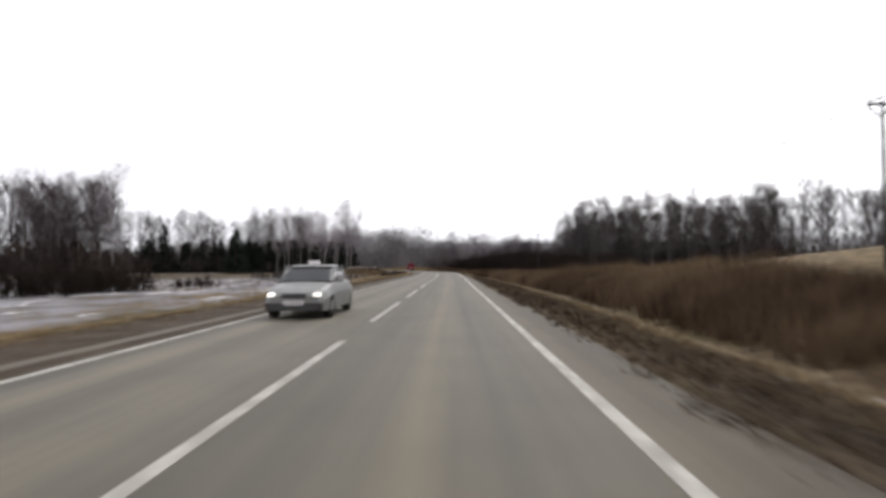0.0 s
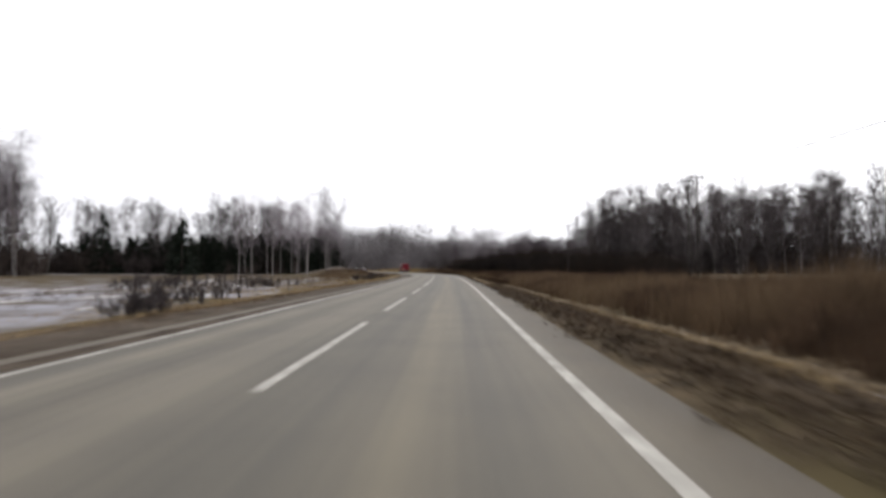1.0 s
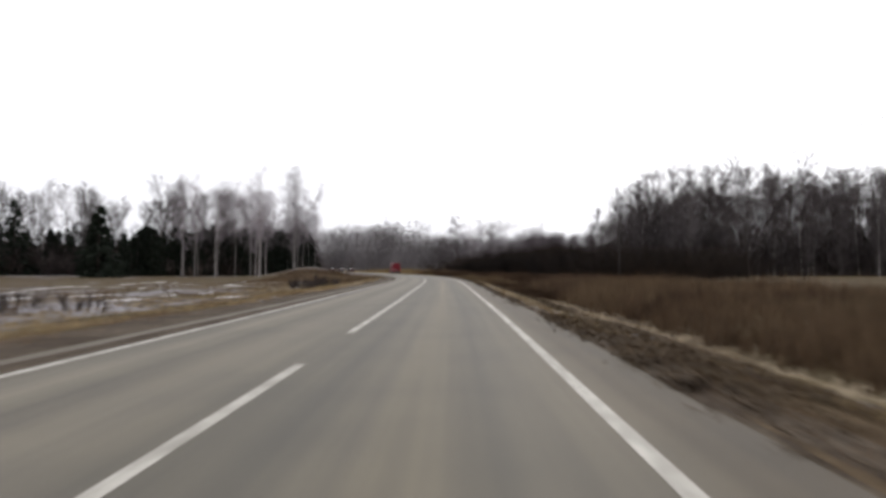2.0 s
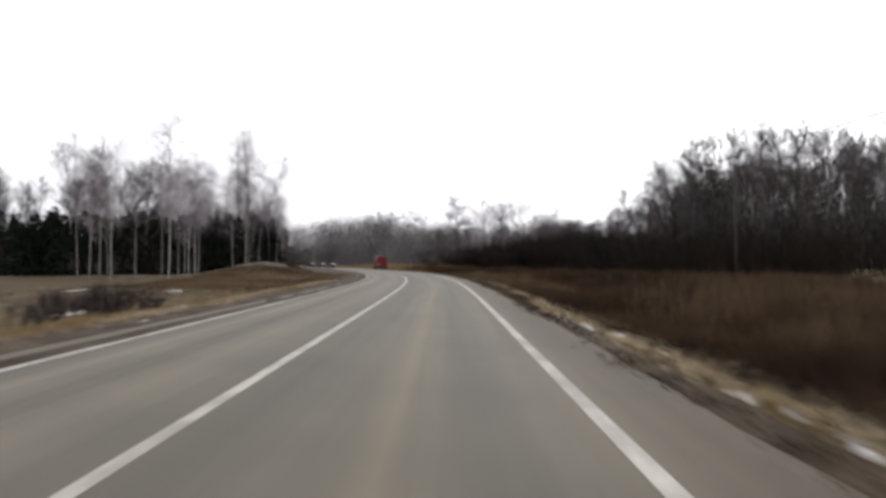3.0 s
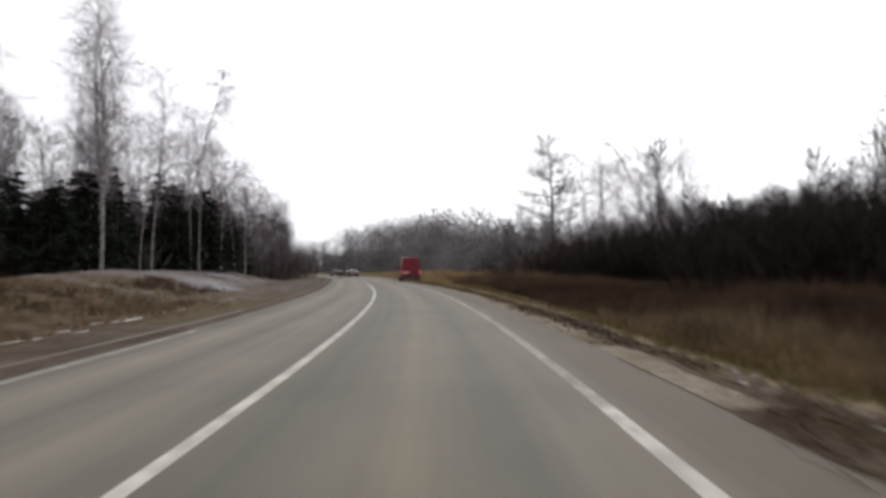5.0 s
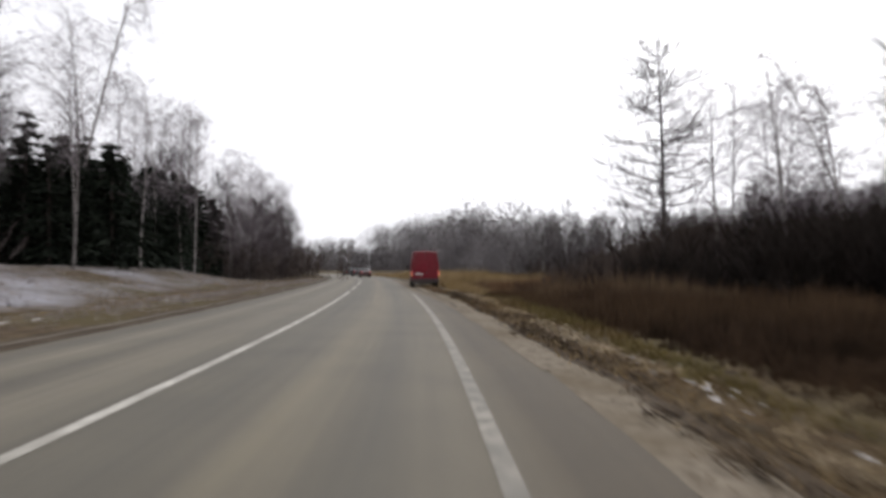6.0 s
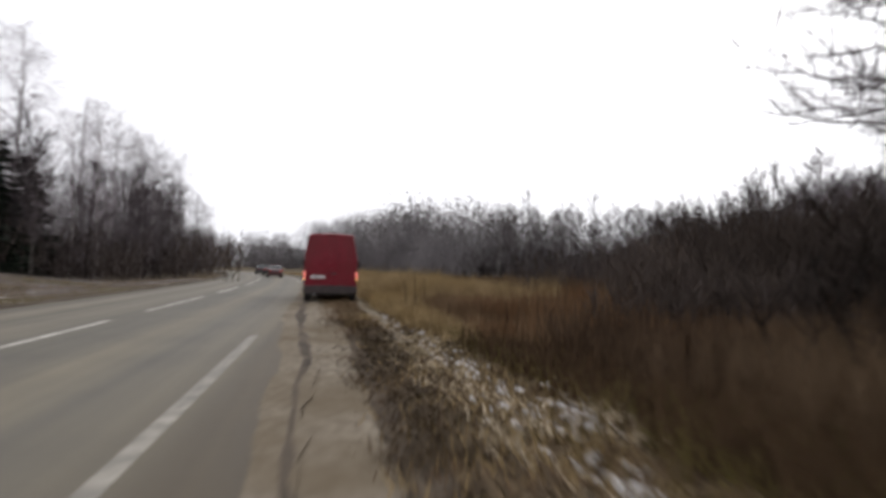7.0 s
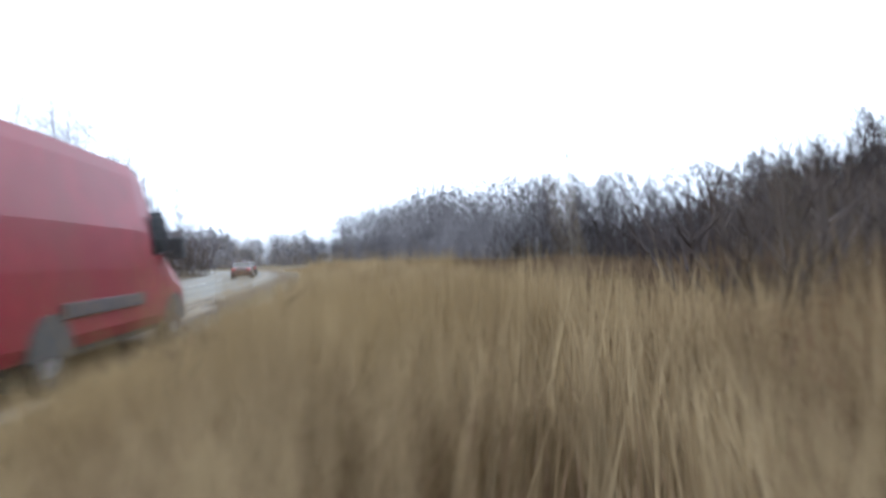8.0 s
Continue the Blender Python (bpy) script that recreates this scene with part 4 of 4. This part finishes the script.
grass("rusty_weeds", [(164, 190, 8.4, 16, 4600, 9), (124, 162, 9.6, 16, 2400, 9), (150, 186, 11, 16, 2200, 8), (112, 190, 14, 28, 4000, 8), (206, 300, 16, 34, 3600, 8)],
      88, RUST, "tall rusty brown dead weeds below the shrubs", 0.6, 1.4, 0.055, 0.18)
grass("low_brown_weeds", [(158, 184, 7.6, 15, 3000, 9), (182, 197, 7.4, 10, 2000, 9), (177, 184, -13, -9.5, 260, 9)],
      84, RUST, "knee-high rusty brown weeds on the verge", 0.35, 0.85, 0.042, 0.25)


grass("fox_weeds", [(197, 206, 7.8, 14, 2700, 9), (204, 212, 11.5, 15, 900, 9)],
      97, FOX, "waist-high fox-brown dead weeds and grass past the ditch", 0.5, 1.35, 0.045, 0.2)
grass("mossy_grass", [(188, 205, 7.3, 9.2, 900, 9), (172, 190, 6.6, 7.5, 500, 9), (140, 166, 6.2, 7.6, 500, 9)],
      96, OLIVE, "soft olive-green grass tufts beside the ditch", 0.2, 0.6, 0.032, 0.4)
grass("ditch_weeds", [(98, 126, 6.4, 9.0, 2600, 8), (104, 128, 8.8, 14, 2200, 8)],
      95, RUST, "knee-high brown dead weeds along the ditch", 0.35, 0.95, 0.042, 0.25)
grass("bank_weeds", [(128, 174, -20, -6.6, 4600, 8), (40, 128, -24, -11, 700, 7)],
      94, WEEDS, "low brown dead weeds on the bank and the frosty field", 0.2, 0.6, 0.04, 0.3)


def dead_stalks(x, y, tall, count, seed):
    """A clump of dry weed stalks with a few short side shoots each."""
    rnd = random.Random(seed)
    root = new("weed_clump")
    root.matrix_basis = pose(x, y, height1(x, y))
    for _ in range(count):
        v, f = [], []
        p = Vector((rnd.gauss(0, 0.16), rnd.gauss(0, 0.16), -0.05))
        d = Vector((rnd.gauss(0, 0.1), rnd.gauss(0, 0.1), 1)).normalized()
        ln = tall * rnd.uniform(0.65, 1.0)
        tube(v, f, [p, p + d * ln * 0.5 + Vector((rnd.gauss(0, 0.02), rnd.gauss(0, 0.02), 0)), p + d * ln], [0.012, 0.009, 0.004], 4)
        for _ in range(7):
            q = p + d * ln * rnd.uniform(0.4, 0.97)
            twig(v, f, q, (d + Vector((rnd.gauss(0, 0.5), rnd.gauss(0, 0.5), 0))).normalized(), rnd.uniform(0.1, 0.3), 0.02, rnd)
        solid("stalk", v, f, WEEDS if rnd.random() < 0.6 else STRAW, root)
    return tagged(root, "clump of tall dry weed stalks in the dead grass", "weeds", "clumps of dry weed stalks")


for q, (x, y, tall, count) in enumerate(((-7.9, 204.2, 1.35, 9), (-4.6, 203.6, 1.2, 8), (-3.4, 207.5, 1.25, 7), (-9.0, 209.0, 1.3, 6))):
    dead_stalks(x, y, tall, count, 300 + q)


def matted_lines(name, runs, seed, material, label, low, high, width):
    """Matted straw lying in lines along the verge: s range, offsets at both ends, spread, tufts, blades in a tuft."""
    rnd = np.random.RandomState(seed)
    allv = []
    for (s0, s1, o0, o1, spread, tufts, blades) in runs:
        ss = rnd.uniform(s0, s1, tufts)
        gap = np.sin(ss * 0.9) + np.sin(ss * 0.37 + seed) + rnd.normal(0, 0.7, tufts)
        ss = ss[gap > -1.0]
        tufts = len(ss)
        oo = o0 + (o1 - o0) * (ss - s0) / (s1 - s0) + rnd.normal(0, spread, tufts) + 0.12 * np.sin(ss * 0.8) + 0.08 * np.sin(ss * 2.1)
        x, y, _ = on_road(ss, oo)
        n = tufts * blades
        x, y = np.repeat(x, blades) + rnd.normal(0, 0.1, n), np.repeat(y, blades) + rnd.normal(0, 0.1, n)
        z = height(x, y) + rnd.uniform(-0.02, 0.06, n)
        h = rnd.uniform(low, high, n)
        a, lie = rnd.uniform(0, 2 * np.pi, n), rnd.uniform(0, 2 * np.pi, n)
        w = width * rnd.uniform(0.6, 1.3, n) / 2
        out = rnd.uniform(0.5, 1.5, n) * h
        p0 = np.stack([x - np.cos(a) * w, y - np.sin(a) * w, z], 1)
        p1 = np.stack([x + np.cos(a) * w, y + np.sin(a) * w, z], 1)
        p2 = np.stack([x + np.cos(lie) * out, y + np.sin(lie) * out, z + h * 0.5], 1)
        allv.append(np.stack([p0, p1, p2], 1).reshape(-1, 3))
    v = np.concatenate(allv)
    return tagged(solid(name, v.tolist(), np.arange(len(v)).reshape(-1, 3).tolist(), material), label, "grass", kind="stuff")


matted_lines("matted_straw", [(-5, 40, 7.35, 7.5, 0.28, 800, 6), (40, 74, 7.5, 7.8, 0.26, 800, 6), (74, 112, 7.8, 7.2, 0.26, 600, 6), (84, 112, 5.33, 5.36, 0.1, 800, 6), (112, 127, 5.4, 5.85, 0.12, 360, 6),
                              (127, 142, 5.85, 5.8, 0.12, 380, 6), (142, 172, 5.9, 6.3, 0.16, 560, 6), (172, 198, 6.3, 6.45, 0.22, 480, 6), (190.5, 201, 7.1, 9.9, 0.1, 200, 6),
                              (96, 112, -5.9, -5.4, 0.2, 420, 6), (112, 124, -5.6, -6.6, 0.2, 320, 6), (124, 139, -6.4, -5.7, 0.2, 420, 6)],
             92, PALE_STRAW, "bleached straw lying matted in lines along the verge", 0.08, 0.24, 0.026)
matted_lines("dark_turf", [(-5, 80, 5.3, 5.3, 0.28, 3000, 6), (-5, 80, 6.3, 6.5, 0.35, 2400, 6), (112, 142, 5.15, 5.35, 0.14, 1500, 6), (112, 142, 6.5, 6.6, 0.4, 1800, 6), (84, 112, 6.0, 6.2, 0.35, 1300, 6), (165, 201, 5.6, 5.75, 0.24, 900, 6), (142, 166, 5.4, 5.6, 0.24, 1200, 6), (-5, 82, 4.62, 4.75, 0.12, 900, 6), (82, 150, 4.62, 4.85, 0.12, 900, 6)],
             93, TURF, "dark rotted turf along the broken edge of the road", 0.08, 0.24, 0.045)


# ---- poles and wires ----
def power_pole(x, y, tall=8.5):
    z = height1(x, y)
    tall = tall - z
    root = new("power_pole")
    root.matrix_basis = pose(x, y, z, 0, 0, 4)
    part("post", drum(0.09, 0.065, tall + 0.6, (0, 0, tall / 2 - 0.3), n=12), WOOD, root, smooth=True)
    part("crossarm", box((1.1, 0.09, 0.1), (0, 0.1, tall - 0.12), 0.01), WOOD, root)
    part("brace", box((0.05, 0.04, 0.75), (0.32, 0.12, tall - 0.42), 0, (0, 45, 0)), WOOD, root)
    part("brace", box((0.05, 0.04, 0.75), (-0.32, 0.12, tall - 0.42), 0, (0, -45, 0)), WOOD, root)
    for dx in (-0.48, 0, 0.48):
        part("insulator", drum(0.06, 0.035, 0.16, (dx, 0.1, tall + (0.14 if dx == 0 else 0.04)), n=10), CERAMIC, root)
    return tagged(root, "weathered wooden power pole with a short crossarm", "power pole", "power poles along the field")


POLES = [(20.6, -27), (20.8, 26), (21.0, 79), (21.2, 132)]
for q in POLES:
    power_pole(*q)
power_pole(20.5, 79.5, 8.3)


def wire(a, b, dx):
    cu = bpy.data.curves.new("wire", "CURVE")
    cu.dimensions, cu.bevel_depth, cu.bevel_resolution = "3D", 0.012, 1
    sp = cu.splines.new("POLY")
    sp.points.add(14)
    for i in range(15):
        u = i / 14
        x, y = a[0] + (b[0] - a[0]) * u + dx, a[1] + (b[1] - a[1]) * u + 0.1
        z = 8.56 - 1.0 * 4 * u * (1 - u) + (0.1 if dx == 0 else 0)
        sp.points[i].co = (x, y, z, 1)
    cu.materials.append(WIRE)
    return tagged(new("power_wire", cu), "thin sagging overhead wire between the poles", "wire", "overhead wires")


for a, b in zip(POLES, POLES[1:]):
    for dx in (-0.48, 0, 0.48):
        wire(a, b, dx)


# ---- vehicles ----
FRAC = (0.0, 0.0, 0.06, 0.36, 0.58, 0.9, 0.975, 1.0)


def loft(stations, crown=0.86):
    """A closed hull from stations (y, bottom, top, half width, half width at the top)."""
    bm = bmesh.new()
    rings = []
    for y, zb, zt, w, tw in stations:
        xs = (0, w * 0.93, w * 0.985, w, w - (w - tw) * 0.12, tw, tw * crown, 0)
        half = [(x, zb + (zt - zb) * f) for x, f in zip(xs, FRAC)]
        loop = half + [(-x, z) for x, z in reversed(half[1:-1])]
        rings.append([bm.verts.new((x, y, z)) for x, z in loop])
    n = len(rings[0])
    for a, b in zip(rings, rings[1:]):
        for k in range(n):
            bm.faces.new((a[k], a[(k + 1) % n], b[(k + 1) % n], b[k]))
    bm.faces.new(rings[0])
    bm.faces.new(list(reversed(rings[-1])))
    return bm


def slab(pts, y0, y1):
    """A plate of the outline pts (x, z) between two depths."""
    bm = bmesh.new()
    a = [bm.verts.new((x, y0, z)) for x, z in pts]
    b = [bm.verts.new((x, y1, z)) for x, z in pts]
    bm.faces.new(a)
    bm.faces.new(list(reversed(b)))
    for k in range(len(pts)):
        j = (k + 1) % len(pts)
        bm.faces.new((a[k], b[k], b[j], a[j]))
    return bm


def wheel(root, x, y, r, side):
    bm = bmesh.new()
    prof = [(0.6, -0.1), (0.93, -0.11), (1.0, -0.07), (1.0, 0.07), (0.93, 0.11), (0.6, 0.1)]
    n = 28
    rings = [[bm.verts.new((x + d, y + r * q * math.cos(2 * math.pi * k / n), r + r * q * math.sin(2 * math.pi * k / n))) for k in range(n)] for q, d in prof]
    for a, b in zip(rings, rings[1:] + rings[:1]):
        for k in range(n):
            bm.faces.new((a[k], a[(k + 1) % n], b[(k + 1) % n], b[k]))
    tyre = part("tyre", bm, RUBBER, root, smooth=True)
    part("rim", drum(r * 0.62, r * 0.5, 0.16, (x + side * 0.02, y, r), (0, 90 * side, 0), 20), STEEL, tyre)


def plate(root, x, y, z, w=0.52):
    pl = part("number_plate", box((w, 0.012, 0.115), (x, y, z), 0.003), PLATE, root, "pale number plate")
    for k in range(6):
        part("mark", box((0.04, 0.004, 0.06), (x - w * 0.36 + k * w * 0.145, y - 0.008, z)), INK, pl)


def panel_van(x, y, turn):
    root = new("van")
    root.matrix_basis = pose(x, y, height1(x, y), 0, 0, turn)
    hull = loft([(0.0, 0.42, 2.62, 1.0, 0.86), (0.05, 0.4, 2.67, 1.015, 0.875), (0.3, 0.38, 2.7, 1.02, 0.88), (1.2, 0.38, 2.72, 1.02, 0.885), (3.5, 0.38, 2.72, 1.02, 0.885), (4.0, 0.38, 2.6, 1.015, 0.85),
                 (4.5, 0.36, 2.06, 1.0, 0.8), (4.95, 0.36, 1.42, 0.97, 0.82), (5.4, 0.36, 1.2, 0.94, 0.82), (5.7, 0.36, 1.0, 0.86, 0.76), (5.8, 0.4, 0.8, 0.78, 0.7)], 0.95)
    part("body", hull, RED, root, smooth=False)
    for sd in (-1, 1):
        door = part("rear_door", slab([(sd * 0.012, 0.66), (sd * 0.9, 0.66), (sd * 0.925, 1.2), (sd * 0.82, 2.48), (sd * 0.78, 2.56), (sd * 0.012, 2.56)], -0.035, 0.01), RED, root)
        part("door_panel", slab([(sd * 0.1, 1.5), (sd * 0.8, 1.5), (sd * 0.72, 2.42), (sd * 0.1, 2.42)], -0.048, -0.03), RED, door)
        for hz in (0.9, 1.6, 2.25):
            part("hinge", box((0.05, 0.06, 0.1), (sd * (0.945 - 0.09 * (hz - 0.9)), -0.03, hz), 0.01), RED, door)
        lamp = part("tail_lamp", box((0.062, 0.05, 0.34), (sd * 0.98, -0.015, 1.03), 0.015, (0, -sd * 2, 0)), LENS_RED, root, "lit red tail lamp")
        part("indicator", box((0.066, 0.054, 0.08), (sd * 0.983, -0.017, 0.89), 0.01), LENS_AMBER, lamp, "lit amber indicator")
        part("side_moulding", box((0.03, 2.2, 0.16), (sd * 1.025, 2.3, 0.8), 0.01), GREYPLASTIC, root)
        pane = part("door_window", slab([(0, 0), (0.85, 0), (0.55, 0.55), (0, 0.6)], -0.01, 0.01), PANE, root)
        pane.matrix_basis = pose(sd * 1.01, 3.85, 1.4, 0, -sd * 6, 90)
        mirror = part("mirror", box((0.2, 0.12, 0.34), (sd * 1.2, 4.4, 1.5), 0.03), PLASTIC, root)
        part("mirror_arm", box((0.14, 0.05, 0.05), (sd * 1.03, 4.42, 1.4)), PLASTIC, mirror)
        for wy in (0.98, 4.75):
            wheel(root, sd * 0.89, wy, 0.34, sd)
            arch = part("wheel_arch", slab([(sd * 0 + 0.44 * math.cos(a), 0.36 + 0.44 * math.sin(a)) for a in [math.pi * k / 10 for k in range(11)]], -0.012, 0.012), PLASTIC, root)
            arch.matrix_basis = pose(sd * 1.013, wy, 0, 0, 0, 90)
        part("mud_flap", box((0.24, 0.015, 0.3), (sd * 0.84, 0.5, 0.27)), RUBBER, root)
    part("rear_bumper", box((2.02, 0.16, 0.3), (0, -0.05, 0.5), 0.03), GREYPLASTIC, root, "dirty dark rear bumper")
    part("step", box((0.9, 0.1, 0.03), (0, -0.1, 0.655), 0.008), PLASTIC, root)
    part("underbody", box((1.7, 5.2, 0.18), (0, 2.85, 0.36), 0.02), PLASTIC, root)
    part("axle", drum(0.06, 0.06, 1.6, (0, 0.98, 0.34), (0, 90, 0), 10), PLASTIC, root)
    part("exhaust_pipe", drum(0.03, 0.03, 0.6, (-0.6, 0.25, 0.3), (90, 0, 0), 10), STEEL, root)
    part("door_seam_strip", box((0.045, 0.02, 1.86), (0, -0.042, 1.62), 0.005), RED, root)
    part("door_handle", box((0.16, 0.05, 0.06), (0.12, -0.055, 1.12), 0.01), PLASTIC, root)
    part("handle_strip", box((0.62, 0.03, 0.07), (-0.45, -0.05, 1.1), 0.01), RED, root)
    part("brake_lamp", box((0.3, 0.03, 0.05), (0, -0.03, 2.59), 0.008), LENS_OFF, root)
    part("windscreen", box((1.56, 0.02, 0.9), (0, 4.73, 1.76), 0, (-36, 0, 0)), PANE, root)
    plate(root, -0.47, -0.06, 0.99)
    return tagged(root, "dusty red high-roof panel van stopped on the verge with lamps lit", "van")


panel_van(-12.0, 209.0, 15)


def saloon(paint, label, category="car", sign=False, head=None, tail=None, group=""):
    """A four-door saloon whose nose is at y = 0 and tail at y = 4.4."""
    root = new("car")
    low = loft([(0.0, 0.3, 0.62, 0.66, 0.6), (0.1, 0.22, 0.72, 0.78, 0.7), (0.35, 0.2, 0.82, 0.84, 0.76), (1.1, 0.2, 0.95, 0.86, 0.78), (1.5, 0.2, 0.99, 0.865, 0.8), (3.4, 0.2, 1.02, 0.865, 0.8),
                (4.1, 0.22, 1.0, 0.84, 0.74), (4.32, 0.26, 0.92, 0.78, 0.7), (4.4, 0.34, 0.72, 0.7, 0.64)])
    part("body", low, paint, root)
    part("cabin_glass", loft([(1.25, 0.94, 0.99, 0.74, 0.72), (1.95, 0.94, 1.38, 0.79, 0.6), (2.9, 0.94, 1.4, 0.79, 0.6), (3.65, 0.94, 1.05, 0.74, 0.68)]), PANE, root)
    part("roof", loft([(1.9, 1.37, 1.4, 0.6, 0.56), (2.1, 1.37, 1.43, 0.63, 0.58), (2.75, 1.37, 1.44, 0.63, 0.58), (3.0, 1.35, 1.4, 0.6, 0.56)]), paint, root)
    for sd in (-1, 1):
        for ya, za, yb, zb in ((1.3, 0.98, 1.95, 1.39), (2.42, 0.98, 2.42, 1.39), (3.6, 1.02, 2.98, 1.39)):
            ln = math.hypot(yb - ya, zb - za)
            part("pillar", box((0.05, 0.07, ln), (sd * 0.695, (ya + yb) / 2, (za + zb) / 2), 0.01, (-math.degrees(math.atan2(yb - ya, zb - za)), 0, 0)), paint, root)
        part("headlight", box((0.2, 0.08, 0.11), (sd * 0.6, 0.06, 0.64), 0.03, (0, 0, sd * 18)), head or PANE, root)
        part("tail_lamp", box((0.24, 0.08, 0.15), (sd * 0.6, 4.36, 0.78), 0.03), tail or LENS_RED, root)
        part("mirror", box((0.17, 0.1, 0.11), (sd * 0.93, 1.55, 1.0), 0.03), paint, root)
        for wy in (0.82, 3.5):
            wheel(root, sd * 0.75, wy, 0.31, sd)
    part("grille", box((0.66, 0.06, 0.12), (0, -0.005, 0.62), 0.015), PLASTIC, root)
    # shade low on the nose is put into the bumper's dark colour
    part("bumper", box((1.52, 0.12, 0.2), (0, 0.02, 0.34), 0.04), GREYPLASTIC, root, "bumper with low shade in its dark colour")
    part("air_intake", box((1.3, 0.05, 0.19), (0, -0.04, 0.33), 0.02), PLASTIC, root)
    plate(root, 0, -0.06, 0.44, 0.5)
    if sign:
        part("roof_sign", box((0.34, 0.12, 0.12), (0, 2.3, 1.5), 0.03), PLATE, root, "small white roof sign")
    return tagged(root, label, category, group)


oncoming = saloon(SILVER, "silver saloon with headlights on and a roof sign on the road", sign=True, head=LENS_WHITE)
oncoming.matrix_basis = pose(-2.1, 15.5, 0, 0, 0, 0)
QUEUE = "cars ahead on the road"
first = saloon(DARKPAINT, "dark saloon with red tail lamps on the road ahead", group=QUEUE, tail=LENS_DIM)
second = saloon(REDCAR, "red saloon with tail lamps lit on the road ahead", group=QUEUE, tail=LENS_DIM)
for ob, s_at in ((second, 260.0), (first, 273.0)):
    ob.matrix_basis = pose(*on_road(s_at, 1.6), 0, 0, road_turn(s_at) + 180)
copy_thing(first, pose(*on_road(286.0, 1.6), 0, 0, road_turn(286.0) + 180))

# ---- old snow lying in patches along the verges ----
def snow_patches():
    rnd = random.Random(91)
    v, f = [], []
    spots = []
    for _ in range(130):
        q = rnd.uniform(84, 132)
        spots.append((q, float(verge(q)) + 0.1 + rnd.gauss(0, 0.12), rnd.uniform(0.05, 0.15)))
    for _ in range(34):
        q = rnd.uniform(108, 150)
        for _ in range(6):
            spots.append((q + rnd.gauss(0, 0.35), float(verge(q)) + 0.05 + rnd.gauss(0, 0.09), rnd.uniform(0.04, 0.12)))
    for _ in range(150):
        q = rnd.uniform(0, 165)
        spots.append((q, float(verge(q)) - 0.1 + rnd.gauss(0, 0.22), rnd.uniform(0.08, 0.24)))
    for _ in range(130):
        spots.append((rnd.uniform(150, 192), rnd.gauss(6.75, 0.28), rnd.uniform(0.05, 0.13)))
    for _ in range(150):
        spots.append((rnd.uniform(189, 204), rnd.gauss(6.75, 0.2), rnd.uniform(0.05, 0.16)))
    for _ in range(60):
        q = rnd.uniform(191, 201)
        spots.append((q, 7.2 + (q - 191) * 0.27 + rnd.gauss(0, 0.15), rnd.uniform(0.1, 0.3)))
    for _ in range(70):
        q = rnd.uniform(85, 215)
        spots.append((q, rnd.gauss(-6.0 if q < 140 else -7.0, 0.5), rnd.uniform(0.12, 0.36)))
    for _ in range(110):
        spots.append((rnd.uniform(15, 130), rnd.uniform(-30, -9), rnd.uniform(0.4, 1.4)))
    for s, o, size in spots:
        n, base = 14, len(v)
        x, y, _ = on_road(s, o)
        ca, sa = math.cos(radians(road_turn(s))), math.sin(radians(road_turn(s)))
        ring = []
        for k in range(n):
            a = 2 * math.pi * k / n
            r = size * rnd.uniform(0.45, 1.1)
            du, dv = r * math.cos(a) * 0.55, r * math.sin(a) * 2.0
            ring.append((x + du * ca - dv * sa, y + du * sa + dv * ca))
        mid = [((px + x * 0.8) / 1.8, (py + y * 0.8) / 1.8) for px, py in ring]
        pts = ring + mid + [(x, y)]
        hz = height([q[0] for q in pts], [q[1] for q in pts])
        for k, (px, py) in enumerate(pts):
            v.append((px, py, hz[k] + (-0.02 if k < n else 0.012 + 0.025 * rnd.random())))
        for k in range(n):
            j = (k + 1) % n
            f.append((base + k, base + j, base + n + j, base + n + k))
            f.append((base + n + k, base + n + j, base + 2 * n))
    return tagged(solid("snow_patches", v, f, SNOW, smooth=True), "thin patches of old snow on dead grass", "snow", kind="stuff")


snow_patches()
